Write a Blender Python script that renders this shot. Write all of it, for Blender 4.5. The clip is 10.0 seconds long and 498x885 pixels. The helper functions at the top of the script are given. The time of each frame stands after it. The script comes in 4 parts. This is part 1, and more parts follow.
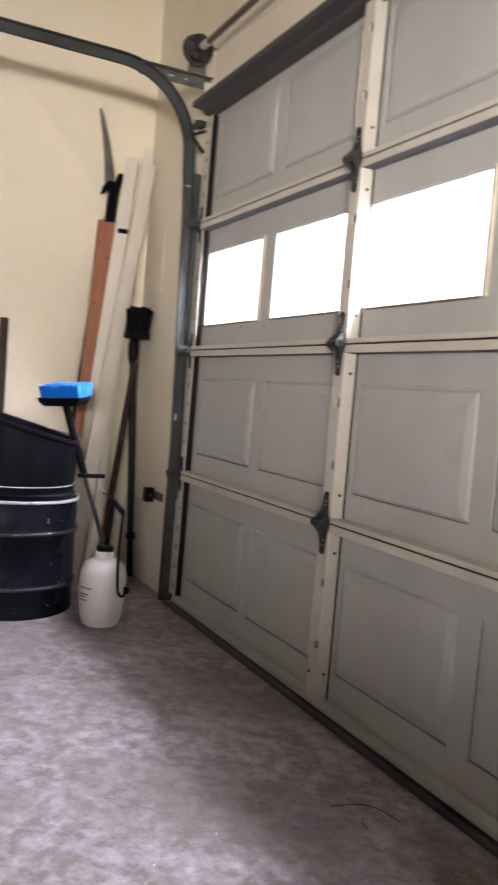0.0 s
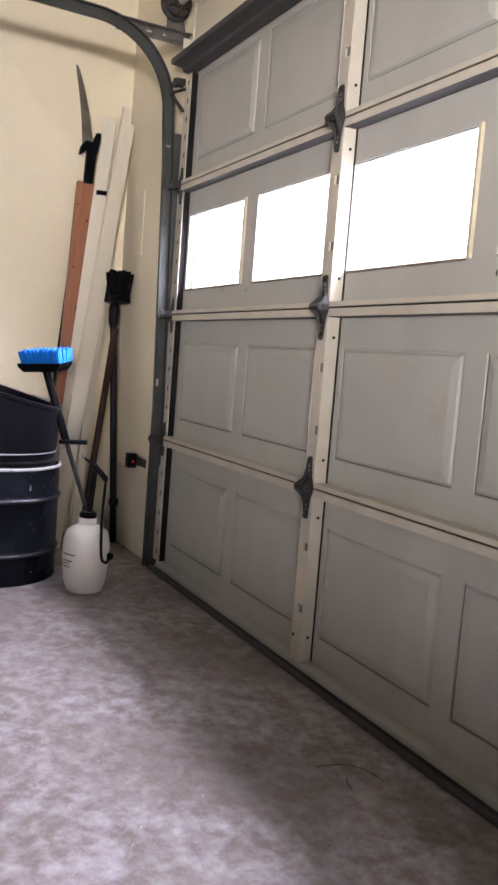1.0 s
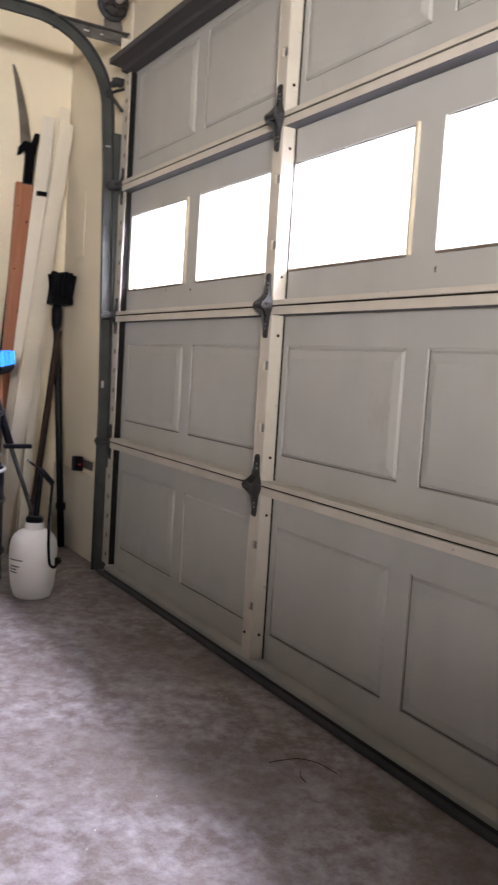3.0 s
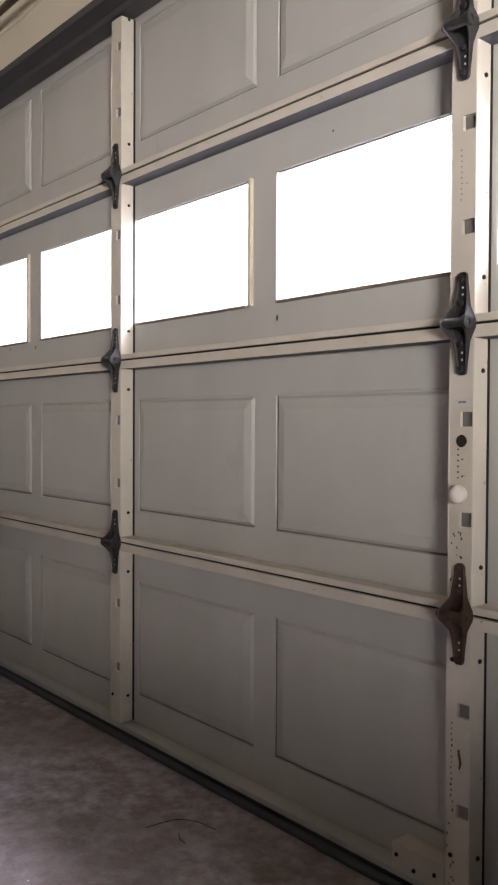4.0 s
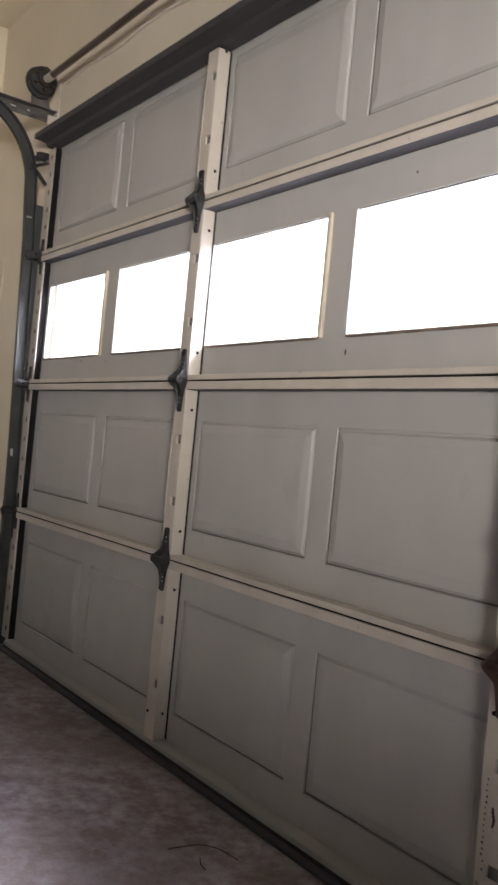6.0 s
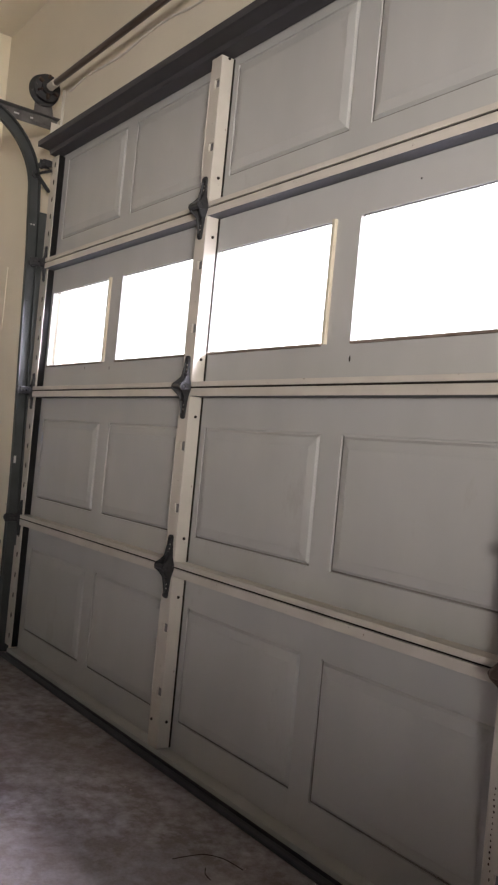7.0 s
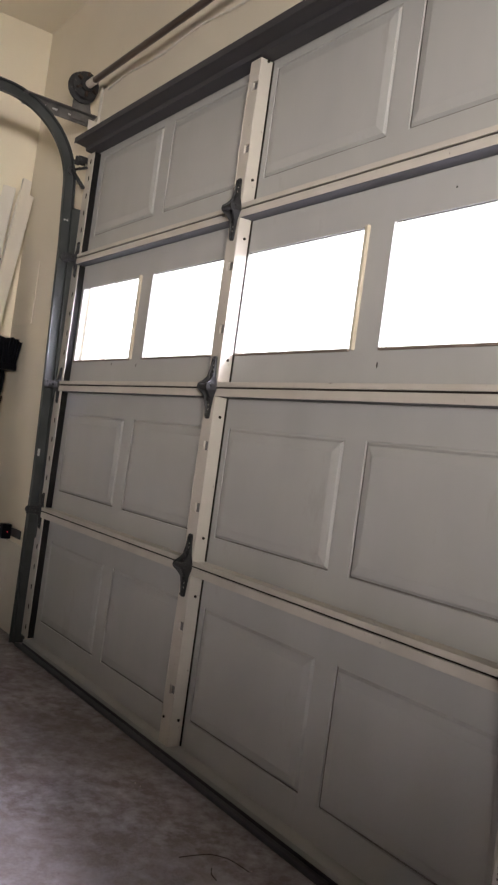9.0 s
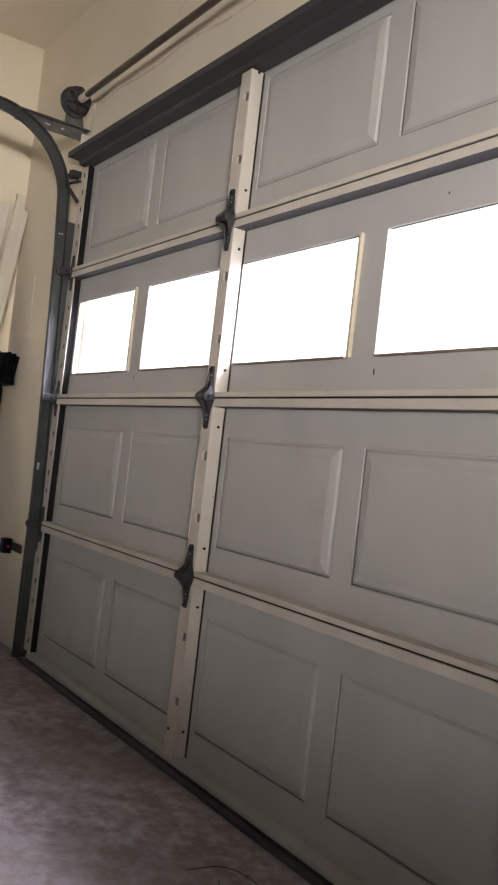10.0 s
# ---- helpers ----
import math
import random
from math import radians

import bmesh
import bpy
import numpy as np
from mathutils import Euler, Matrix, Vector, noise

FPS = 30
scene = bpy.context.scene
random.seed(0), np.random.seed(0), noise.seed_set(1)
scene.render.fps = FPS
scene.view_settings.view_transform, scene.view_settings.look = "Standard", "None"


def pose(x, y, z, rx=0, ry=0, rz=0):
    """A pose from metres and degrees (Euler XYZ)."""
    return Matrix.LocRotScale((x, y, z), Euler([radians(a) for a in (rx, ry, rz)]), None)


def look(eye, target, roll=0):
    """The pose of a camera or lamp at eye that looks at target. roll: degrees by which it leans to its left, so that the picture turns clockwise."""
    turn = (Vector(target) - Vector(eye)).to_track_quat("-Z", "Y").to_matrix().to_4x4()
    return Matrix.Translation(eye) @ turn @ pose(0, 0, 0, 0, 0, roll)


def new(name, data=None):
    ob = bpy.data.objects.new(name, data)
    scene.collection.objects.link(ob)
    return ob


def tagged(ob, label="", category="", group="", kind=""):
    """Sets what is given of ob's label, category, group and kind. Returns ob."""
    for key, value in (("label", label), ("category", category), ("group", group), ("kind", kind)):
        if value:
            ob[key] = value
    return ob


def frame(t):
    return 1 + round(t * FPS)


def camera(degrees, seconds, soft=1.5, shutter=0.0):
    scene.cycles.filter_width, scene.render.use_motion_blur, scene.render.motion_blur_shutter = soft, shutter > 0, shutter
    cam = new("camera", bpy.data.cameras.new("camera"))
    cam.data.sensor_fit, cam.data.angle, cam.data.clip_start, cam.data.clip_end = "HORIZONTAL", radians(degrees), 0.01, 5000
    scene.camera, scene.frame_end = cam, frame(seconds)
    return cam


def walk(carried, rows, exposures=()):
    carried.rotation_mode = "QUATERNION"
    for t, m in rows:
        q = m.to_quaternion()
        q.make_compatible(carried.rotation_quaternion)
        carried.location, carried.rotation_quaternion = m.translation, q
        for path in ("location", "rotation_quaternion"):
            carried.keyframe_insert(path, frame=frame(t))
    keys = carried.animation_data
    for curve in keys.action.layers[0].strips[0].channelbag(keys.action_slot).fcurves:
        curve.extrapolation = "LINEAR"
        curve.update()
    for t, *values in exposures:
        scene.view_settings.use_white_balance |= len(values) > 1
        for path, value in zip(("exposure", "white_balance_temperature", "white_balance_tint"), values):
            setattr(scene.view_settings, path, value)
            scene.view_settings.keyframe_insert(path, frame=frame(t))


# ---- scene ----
# ---------------------------------------------------------------- camera
cam = camera(33.30, 10.0, soft=2.3, shutter=0.8)
PATH = [
    (0, (3.356, -1.349, 0.904), (1.5588, -0.4782, 0.7953), 4.78),
    (0.5, (3.356, -1.342, 0.906), (1.5978, -0.3959, 0.7806), 3.40),
    (1, (3.343, -1.345, 0.904), (1.5730, -0.4330, 0.7147), 4.50),
    (1.5, (3.346, -1.348, 0.899), (1.5796, -0.4353, 0.6800), 4.38),
    (2, (3.348, -1.346, 0.899), (1.6146, -0.3652, 0.7193), 4.82),
    (2.2, (3.348, -1.346, 0.896), (1.6198, -0.3554, 0.7177), 4.73),
    (3.3, (3.352, -1.342, 0.896), (1.6700, -0.2740, 0.7200), 1.88),
    (3.5, (3.356, -1.344, 0.897), (1.7712, -0.1328, 0.7790), 0.70),
    (4, (3.356, -1.338, 0.896), (1.8334, -0.0421, 0.8532), 0.29),
    (4.5, (3.349, -1.336, 0.895), (1.8179, -0.0497, 0.8776), 1.41),
    (5, (3.351, -1.342, 0.893), (1.7980, -0.0816, 0.8886), 3.43),
    (5.5, (3.358, -1.338, 0.897), (1.7729, -0.1182, 0.8881), 4.58),
    (6, (3.360, -1.345, 0.896), (1.7498, -0.1591, 0.9134), 5.49),
    (6.2, (3.359, -1.348, 0.897), (1.7409, -0.1736, 0.9212), 5.60),
    (7.3, (3.352, -1.344, 0.898), (1.7393, -0.1623, 0.9334), 5.38),
    (7.5, (3.354, -1.344, 0.895), (1.7398, -0.1632, 0.9281), 5.87),
    (8, (3.349, -1.348, 0.894), (1.7189, -0.1898, 0.9141), 6.83),
    (8.5, (3.348, -1.349, 0.892), (1.7026, -0.2117, 0.9097), 7.38),
    (9, (3.351, -1.349, 0.896), (1.7059, -0.2120, 0.9273), 7.77),
    (9.5, (3.352, -1.352, 0.897), (1.7122, -0.2077, 0.9540), 7.75),
    (10, (3.353, -1.349, 0.896), (1.7077, -0.2129, 0.9497), 6.55),
]
EXPOSURES = [(0.0, 0.05), (2.0, 0.05), (3.3, 0.06), (4.0, -0.33), (5.5, -0.40), (7.5, -0.38), (10.0, -0.34)]
walk(cam, [(t, look(eye, target, roll)) for t, eye, target, roll in PATH], EXPOSURES)

# ---------------------------------------------------------------- light
world = bpy.data.worlds.new("sky")
scene.world = world
world.use_nodes = True
wn = world.node_tree.nodes
sky = wn.new("ShaderNodeTexSky")
sky.sky_type, sky.sun_disc = "NISHITA", False
sky.sun_elevation, sky.sun_rotation = radians(55), radians(150)
wn["Background"].inputs["Strength"].default_value = 0.15
world.node_tree.links.new(sky.outputs["Color"], wn["Background"].inputs["Color"])

sun = new("sun", bpy.data.lights.new("sun", "SUN"))
sun.data.energy, sun.data.angle, sun.data.color = 3.0, radians(0.5), (1.0, 0.96, 0.9)
sun.matrix_world = look((0, -4, 8), (0, 0, 2.3))


def area_light(name, m, sx, sy, watts, color):
    lamp = bpy.data.lights.new(name, "AREA")
    lamp.shape, lamp.size, lamp.size_y, lamp.energy, lamp.color = "RECTANGLE", sx, sy, watts, color
    ob = new(name, lamp)
    ob.matrix_world = m
    return ob


# skylight over the driveway that falls in by the door windows
area_light("door_window_skylight", look((2.38, 2.2, 3.5), (2.38, -0.9, 0.3)), 5.2, 2.6, 2500, (0.92, 0.885, 1.05))
# added unseen lamp; the slot in the east wall shapes its beam
area_light("added_side_lamp", look((7.6, -3.5, 1.105), (1.0, 0.0, 1.105)), 1.3, 0.57, 790, (1.0, 0.93, 0.885))

# ---------------------------------------------------------------- materials


def material(name, color, color2=None, scale=6.0, rough=0.55, metal=0.0, bump=0.1, fine=120.0, spots=None, spot_amount=0.62, spot_scale=14.0, per_object=0.0, stretch=(1, 1, 1), spec=0.5):
    """Paint, metal, wood or plaster: two tones mixed by a large noise, a fine grain in the relief, worn spots."""
    mat = bpy.data.materials.new(name)
    mat.use_nodes = True
    nt = mat.node_tree
    n, l = nt.nodes, nt.links
    b = n["Principled BSDF"]
    co = n.new("ShaderNodeTexCoord")
    mp = n.new("ShaderNodeMapping")
    mp.inputs["Scale"].default_value = stretch
    l.new(co.outputs["Object"], mp.inputs["Vector"])
    big = n.new("ShaderNodeTexNoise")
    big.inputs["Scale"].default_value, big.inputs["Detail"].default_value = scale, 6
    l.new(mp.outputs["Vector"], big.inputs["Vector"])
    ramp = n.new("ShaderNodeValToRGB")
    ramp.color_ramp.elements[0].position, ramp.color_ramp.elements[1].position = 0.32, 0.68
    ramp.color_ramp.elements[0].color = (*(color2 or tuple(c * 0.85 for c in color)), 1)
    ramp.color_ramp.elements[1].color = (*color, 1)
    l.new(big.outputs["Fac"], ramp.inputs["Fac"])
    out = ramp.outputs["Color"]
    small = n.new("ShaderNodeTexNoise")
    small.inputs["Scale"].default_value, small.inputs["Detail"].default_value = fine, 4
    l.new(mp.outputs["Vector"], small.inputs["Vector"])
    if spots:
        sp = n.new("ShaderNodeTexNoise")
        sp.inputs["Scale"].default_value, sp.inputs["Detail"].default_value, sp.inputs["Roughness"].default_value = spot_scale, 9, 0.7
        l.new(mp.outputs["Vector"], sp.inputs["Vector"])
        sr = n.new("ShaderNodeValToRGB")
        sr.color_ramp.elements[0].position, sr.color_ramp.elements[1].position = spot_amount, spot_amount + 0.05
        l.new(sp.outputs["Fac"], sr.inputs["Fac"])
        mx = n.new("ShaderNodeMixRGB")
        mx.inputs["Color2"].default_value = (*spots, 1)
        l.new(sr.outputs["Color"], mx.inputs["Fac"])
        l.new(out, mx.inputs["Color1"])
        out = mx.outputs["Color"]
    if per_object:
        info = n.new("ShaderNodeObjectInfo")
        hv = n.new("ShaderNodeHueSaturation")
        ma = n.new("ShaderNodeMapRange")
        ma.inputs["To Min"].default_value, ma.inputs["To Max"].default_value = 1 - per_object, 1 + per_object
        l.new(info.outputs["Random"], ma.inputs["Value"])
        l.new(ma.outputs["Result"], hv.inputs["Value"])
        l.new(out, hv.inputs["Color"])
        out = hv.outputs["Color"]
    l.new(out, b.inputs["Base Color"])
    rr = n.new("ShaderNodeMapRange")
    rr.inputs["To Min"].default_value, rr.inputs["To Max"].default_value = max(rough - 0.12, 0.04), min(rough + 0.12, 1)
    l.new(big.outputs["Fac"], rr.inputs["Value"])
    l.new(rr.outputs["Result"], b.inputs["Roughness"])
    b.inputs["Metallic"].default_value = metal
    b.inputs["Specular IOR Level"].default_value = spec
    bp = n.new("ShaderNodeBump")
    bp.inputs["Strength"].default_value, bp.inputs["Distance"].default_value = bump, 0.004
    l.new(small.outputs["Fac"], bp.inputs["Height"])
    l.new(bp.outputs["Normal"], b.inputs["Normal"])
    return mat


def concrete_material():
    """Worn garage slab: grey-brown cement with pale chalky blotches, dark oil stains and fine pits."""
    mat = bpy.data.materials.new("concrete_slab")
    mat.use_nodes = True
    nt = mat.node_tree
    n, l = nt.nodes, nt.links
    b = n["Principled BSDF"]
    co = n.new("ShaderNodeTexCoord")

    def noise_at(scale, detail, rough=0.6, distort=0.0):
        t = n.new("ShaderNodeTexNoise")
        t.inputs["Scale"].default_value, t.inputs["Detail"].default_value = scale, detail
        t.inputs["Roughness"].default_value, t.inputs["Distortion"].default_value = rough, distort
        l.new(co.outputs["Object"], t.inputs["Vector"])
        return t.outputs["Fac"]

    def ramp(fac, a, b_, ca, cb):
        r = n.new("ShaderNodeValToRGB")
        r.color_ramp.elements[0].position, r.color_ramp.elements[1].position = a, b_
        r.color_ramp.elements[0].color, r.color_ramp.elements[1].color = (*ca, 1), (*cb, 1)
        l.new(fac, r.inputs["Fac"])
        return r.outputs["Color"]

    def mix(kind, fac, a, c):
        m = n.new("ShaderNodeMixRGB")
        m.blend_type = kind
        if isinstance(fac, float):
            m.inputs["Fac"].default_value = fac
        else:
            l.new(fac, m.inputs["Fac"])
        l.new(a, m.inputs["Color1"])
        l.new(c, m.inputs["Color2"])
        return m.outputs["Color"]

    base = ramp(noise_at(2.2, 5), 0.3, 0.7, (0.215, 0.178, 0.165), (0.29, 0.25, 0.245))
    grit = ramp(noise_at(130, 6, 0.7), 0.3, 0.7, (0.68, 0.67, 0.66), (1.0, 1.0, 1.0))
    base = mix("MULTIPLY", 1.0, base, grit)
    chalk = ramp(noise_at(19.0, 11, 0.69, 0.1), 0.41, 0.71, (0, 0, 0), (1, 1, 1))
    chalk = mix("MULTIPLY", 1.0, chalk, ramp(noise_at(2.0, 4, 0.55, 0.0), 0.38, 0.60, (0.34, 0.34, 0.34), (1, 1, 1)))
    pale = ramp(noise_at(30, 4), 0.3, 0.7, (0.45, 0.42, 0.47), (0.59, 0.56, 0.63))
    base = mix("MIX", chalk, base, pale)
    oil = ramp(noise_at(3.1, 6, 0.65, 0.8), 0.60, 0.72, (0, 0, 0), (0.55, 0.55, 0.55))
    dark = ramp(noise_at(20, 4), 0.3, 0.7, (0.10, 0.075, 0.06), (0.15, 0.12, 0.10))
    base = mix("MIX", oil, base, dark)
    l.new(base, b.inputs["Base Color"])
    l.new(ramp(noise_at(7, 5), 0.3, 0.7, (0.42, 0.42, 0.42), (0.72, 0.72, 0.72)), b.inputs["Roughness"])
    bp = n.new("ShaderNodeBump")
    bp.inputs["Strength"].default_value, bp.inputs["Distance"].default_value = 0.35, 0.004
    l.new(noise_at(90, 6, 0.7), bp.inputs["Height"])
    l.new(bp.outputs["Normal"], b.inputs["Normal"])
    return mat


def glass_material():
    mat = bpy.data.materials.new("window_glass")
    mat.use_nodes = True
    b = mat.node_tree.nodes["Principled BSDF"]
    b.inputs["Base Color"].default_value = (0.97, 0.99, 0.98, 1)
    b.inputs["Transmission Weight"].default_value = 1.0
    b.inputs["Roughness"].default_value, b.inputs["IOR"].default_value = 0.0, 1.05
    return mat


def glow(name, color, strength):
    mat = bpy.data.materials.new(name)
    mat.use_nodes = True
    b = mat.node_tree.nodes["Principled BSDF"]
    b.inputs["Base Color"].default_value = (*color, 1)
    b.inputs["Emission Color"].default_value = (*color, 1)
    b.inputs["Emission Strength"].default_value = strength
    return mat


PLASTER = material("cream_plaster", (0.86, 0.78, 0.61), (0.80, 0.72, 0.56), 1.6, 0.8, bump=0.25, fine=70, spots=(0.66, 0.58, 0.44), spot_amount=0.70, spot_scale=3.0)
# darker, greyer copy of PLASTER: the door wall's shade put into the colour
SHADED_PLASTER = material("shaded_cream_plaster", (0.77, 0.705, 0.575), (0.71, 0.645, 0.52), 1.6, 0.8, bump=0.25, fine=70, spots=(0.62, 0.56, 0.45), spot_amount=0.68, spot_scale=3.5)
CEILING = material("ceiling_paint", (0.86, 0.79, 0.65), (0.80, 0.73, 0.60), 2.0, 0.85, bump=0.3, fine=60)
# dark tone made up for the unseen walls, to cut bounced light
DARK_WALL = material("dark_unseen_wall", (0.34, 0.29, 0.23), (0.28, 0.235, 0.18), 2.0, 0.85, bump=0.2, fine=60)
CONCRETE = concrete_material()
# kick board paint, darkened to carry the shade low in the corner
SHADED_JAMB = material("shaded_jamb_paint", (0.68, 0.635, 0.55), (0.62, 0.575, 0.495), 3.5, 0.7, bump=0.2, fine=60, spots=(0.55, 0.505, 0.43), spot_amount=0.62, spot_scale=4.0, stretch=(2, 2, 0.7))
SKIN = material("door_skin_paint", (0.468, 0.464, 0.438), (0.424, 0.420, 0.397), 3.0, 0.58, bump=0.08, fine=240, spots=(0.435, 0.423, 0.395), spot_amount=0.60, spot_scale=3.0, stretch=(1.6, 1.6, 0.7), spec=0.3)
# grime tone that also carries the shade along the panel edges
GRIME_SHADE = material("grimy_shaded_crease", (0.25, 0.24, 0.22), (0.16, 0.15, 0.135), 12.0, 0.8, bump=0.1, spec=0.1)
ALMOND = material("almond_steel_paint", (0.60, 0.56, 0.485), (0.52, 0.48, 0.415), 9.0, 0.45, bump=0.06, fine=200, spots=(0.17, 0.12, 0.085), spot_amount=0.645, spot_scale=60.0)
SLOT_GREY = material("bare_grey_steel", (0.20, 0.195, 0.185), (0.15, 0.145, 0.14), 25.0, 0.5, metal=0.2, bump=0.1)
# near-black for the rail undersides: their shade put into the colour
RAIL_SHADE = material("rail_underside_shade", (0.085, 0.085, 0.095), (0.06, 0.06, 0.068), 12.0, 0.6, bump=0.1)
YELLOWED = material("yellowed_paint", (0.64, 0.58, 0.45), (0.52, 0.46, 0.34), 14.0, 0.5, bump=0.15, spots=(0.30, 0.20, 0.11), spot_amount=0.64, spot_scale=26)
SILL = material("stained_sill", (0.26, 0.20, 0.155), (0.11, 0.075, 0.055), 20.0, 0.6, bump=0.2)
GALV = material("galvanised_steel", (0.062, 0.061, 0.062), (0.025, 0.025, 0.026), 18.0, 0.55, metal=0.55, bump=0.25, spots=(0.20, 0.185, 0.17), spot_amount=0.63, spot_scale=55)
ZINC = material("zinc_angle", (0.17, 0.16, 0.15), (0.09, 0.085, 0.08), 22.0, 0.5, metal=0.3, bump=0.2, spots=(0.30, 0.29, 0.27), spot_amount=0.66, spot_scale=40)
RUSTY = material("rusted_steel", (0.075, 0.045, 0.032), (0.035, 0.024, 0.02), 26.0, 0.55, metal=0.35, bump=0.35, spots=(0.16, 0.075, 0.04), spot_amount=0.64, spot_scale=50)
TRACK = material("track_steel", (0.085, 0.090, 0.087), (0.045, 0.050, 0.048), 7.0, 0.62, metal=0.5, bump=0.1, spots=(0.28, 0.28, 0.27), spot_amount=0.70, spot_scale=30)
STRUT = material("dark_strut_paint", (0.062, 0.058, 0.064), (0.042, 0.040, 0.045), 8.0, 0.6, bump=0.08)
SHAFT = material("dark_shaft_steel", (0.12, 0.09, 0.08), (0.06, 0.045, 0.04), 5.0, 0.35, metal=0.6, bump=0.08, spots=(0.40, 0.37, 0.34), spot_amount=0.70, spot_scale=6, stretch=(0.6, 3, 3))
RUBBER = material("black_rubber", (0.055, 0.057, 0.072), (0.028, 0.029, 0.037), 10.0, 0.5, bump=0.15)
# black that stands in for shade on the end stile's inner flank
END_SHADE = material("end_stile_shade", (0.020, 0.019, 0.018), (0.012, 0.011, 0.011), 12.0, 0.9, bump=0.1, spec=0.05)
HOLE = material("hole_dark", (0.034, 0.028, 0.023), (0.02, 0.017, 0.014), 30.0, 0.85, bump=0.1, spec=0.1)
BOARD_WHITE = material("white_painted_board", (0.74, 0.69, 0.60), (0.66, 0.61, 0.52), 4.0, 0.5, bump=0.08, stretch=(3, 3, 0.4), per_object=0.06, spots=(0.55, 0.49, 0.40), spot_amount=0.71, spot_scale=9)
CEDAR = material("reddish_lumber", (0.36, 0.145, 0.075), (0.27, 0.10, 0.05), 7.0, 0.6, bump=0.2, fine=60, stretch=(8, 8, 0.6), spots=(0.12, 0.05, 0.03), spot_amount=0.70, spot_scale=4)
BROWN_WOOD = material("brown_wood", (0.046, 0.026, 0.019), (0.022, 0.013, 0.010), 8.0, 0.6, bump=0.2, fine=60, stretch=(8, 8, 0.6), spec=0.15)
BLACK_PAINT = material("black_drum_paint", (0.008, 0.009, 0.013), (0.005, 0.006, 0.009), 6.0, 0.28, bump=0.12, fine=25, spots=(0.42, 0.42, 0.42), spot_amount=0.650, spot_scale=30, spec=0.05)
# pale spots paint the hoops' highlights along with their scuffs
SCUFF_HIGHLIGHT = material("hoop_scuff_highlight", (0.02, 0.021, 0.026), (0.008, 0.009, 0.012), 9.0, 0.3, bump=0.15, spots=(0.30, 0.30, 0.31), spot_amount=0.66, spot_scale=16, spec=0.3)
BLACK_PLASTIC = material("black_plastic", (0.006, 0.0065, 0.009), (0.0035, 0.0035, 0.005), 8.0, 0.36, bump=0.2, fine=35, spec=0.06)
RING = material("pale_lid_ring", (0.50, 0.51, 0.53), (0.34, 0.35, 0.37), 30.0, 0.3, metal=0.1, bump=0.05)
POLY = material("white_polyethylene", (0.80, 0.78, 0.75), (0.72, 0.70, 0.67), 7.0, 0.38, bump=0.06, spots=(0.52, 0.48, 0.44), spot_amount=0.70, spot_scale=9)
BLUE = material("blue_bristle", (0.006, 0.22, 0.82), (0.004, 0.15, 0.66), 30.0, 0.5, bump=0.5, fine=300)
BLADE = material("saw_blade_steel", (0.26, 0.24, 0.21), (0.16, 0.145, 0.125), 14.0, 0.4, metal=0.7, bump=0.1)
KNOB = material("white_plastic_knob", (0.80, 0.77, 0.70), (0.72, 0.68, 0.60), 20.0, 0.35, bump=0.05)
CORD = material("white_cord", (0.78, 0.74, 0.66), (0.66, 0.61, 0.52), 30.0, 0.7, bump=0.2)
LABEL_INK = material("grey_print", (0.10, 0.10, 0.10), (0.06, 0.06, 0.06), 20.0, 0.6)
STICKER = material("pale_sticker", (0.60, 0.59, 0.56), (0.50, 0.49, 0.46), 40.0, 0.5)
GLASS = glass_material()
RED_LED = glow("red_led", (1.0, 0.03, 0.05), 2.0)
# unseen ground made near-black so little light bounces in by the panes
DRIVEWAY = material("dark_outdoor_ground", (0.060, 0.058, 0.056), (0.045, 0.044, 0.043), 1.2, 0.85, bump=0.3, fine=60)

# ---------------------------------------------------------------- mesh tools


def thing(name, at, label, category, group=""):
    ob = new(name)
    ob.location = at
    ob.empty_display_size = 0.1
    return tagged(ob, label, category, group)


def part(name, bm, mat, parent=None, label="", smooth=False):
    me = bpy.data.meshes.new(name)
    bmesh.ops.recalc_face_normals(bm, faces=bm.faces)
    bm.to_mesh(me)
    bm.free()
    me.materials.append(mat)
    if smooth:
        for p in me.polygons:
            p.use_smooth = True
        me.set_sharp_from_angle(angle=radians(38))
    ob = new(name, me)
    if parent:
        ob.parent = parent
    if label:
        tagged(ob, label)
    return ob


def share(name, source, parent, at):
    ob = new(name, source.data)
    ob.parent = parent
    ob.location = at
    return ob


def box(bm, lo, hi, bevel=0.0, m=None):
    lo, hi = Vector(lo), Vector(hi)
    got = bmesh.ops.create_cube(bm, size=1.0)["verts"]
    for v in got:
        v.co = Vector([lo[i] + (v.co[i] + 0.5) * (hi[i] - lo[i]) for i in range(3)])
    if bevel:
        edges = list({e for v in got for e in v.link_edges})
        made = bmesh.ops.bevel(bm, geom=edges, offset=bevel, segments=2, profile=0.6, affect="EDGES")
        got = list({v for f_ in made["faces"] for v in f_.verts} | {v for v in got if v.is_valid})
    if m is not None:
        for v in got:
            v.co = m @ v.co
    return bm


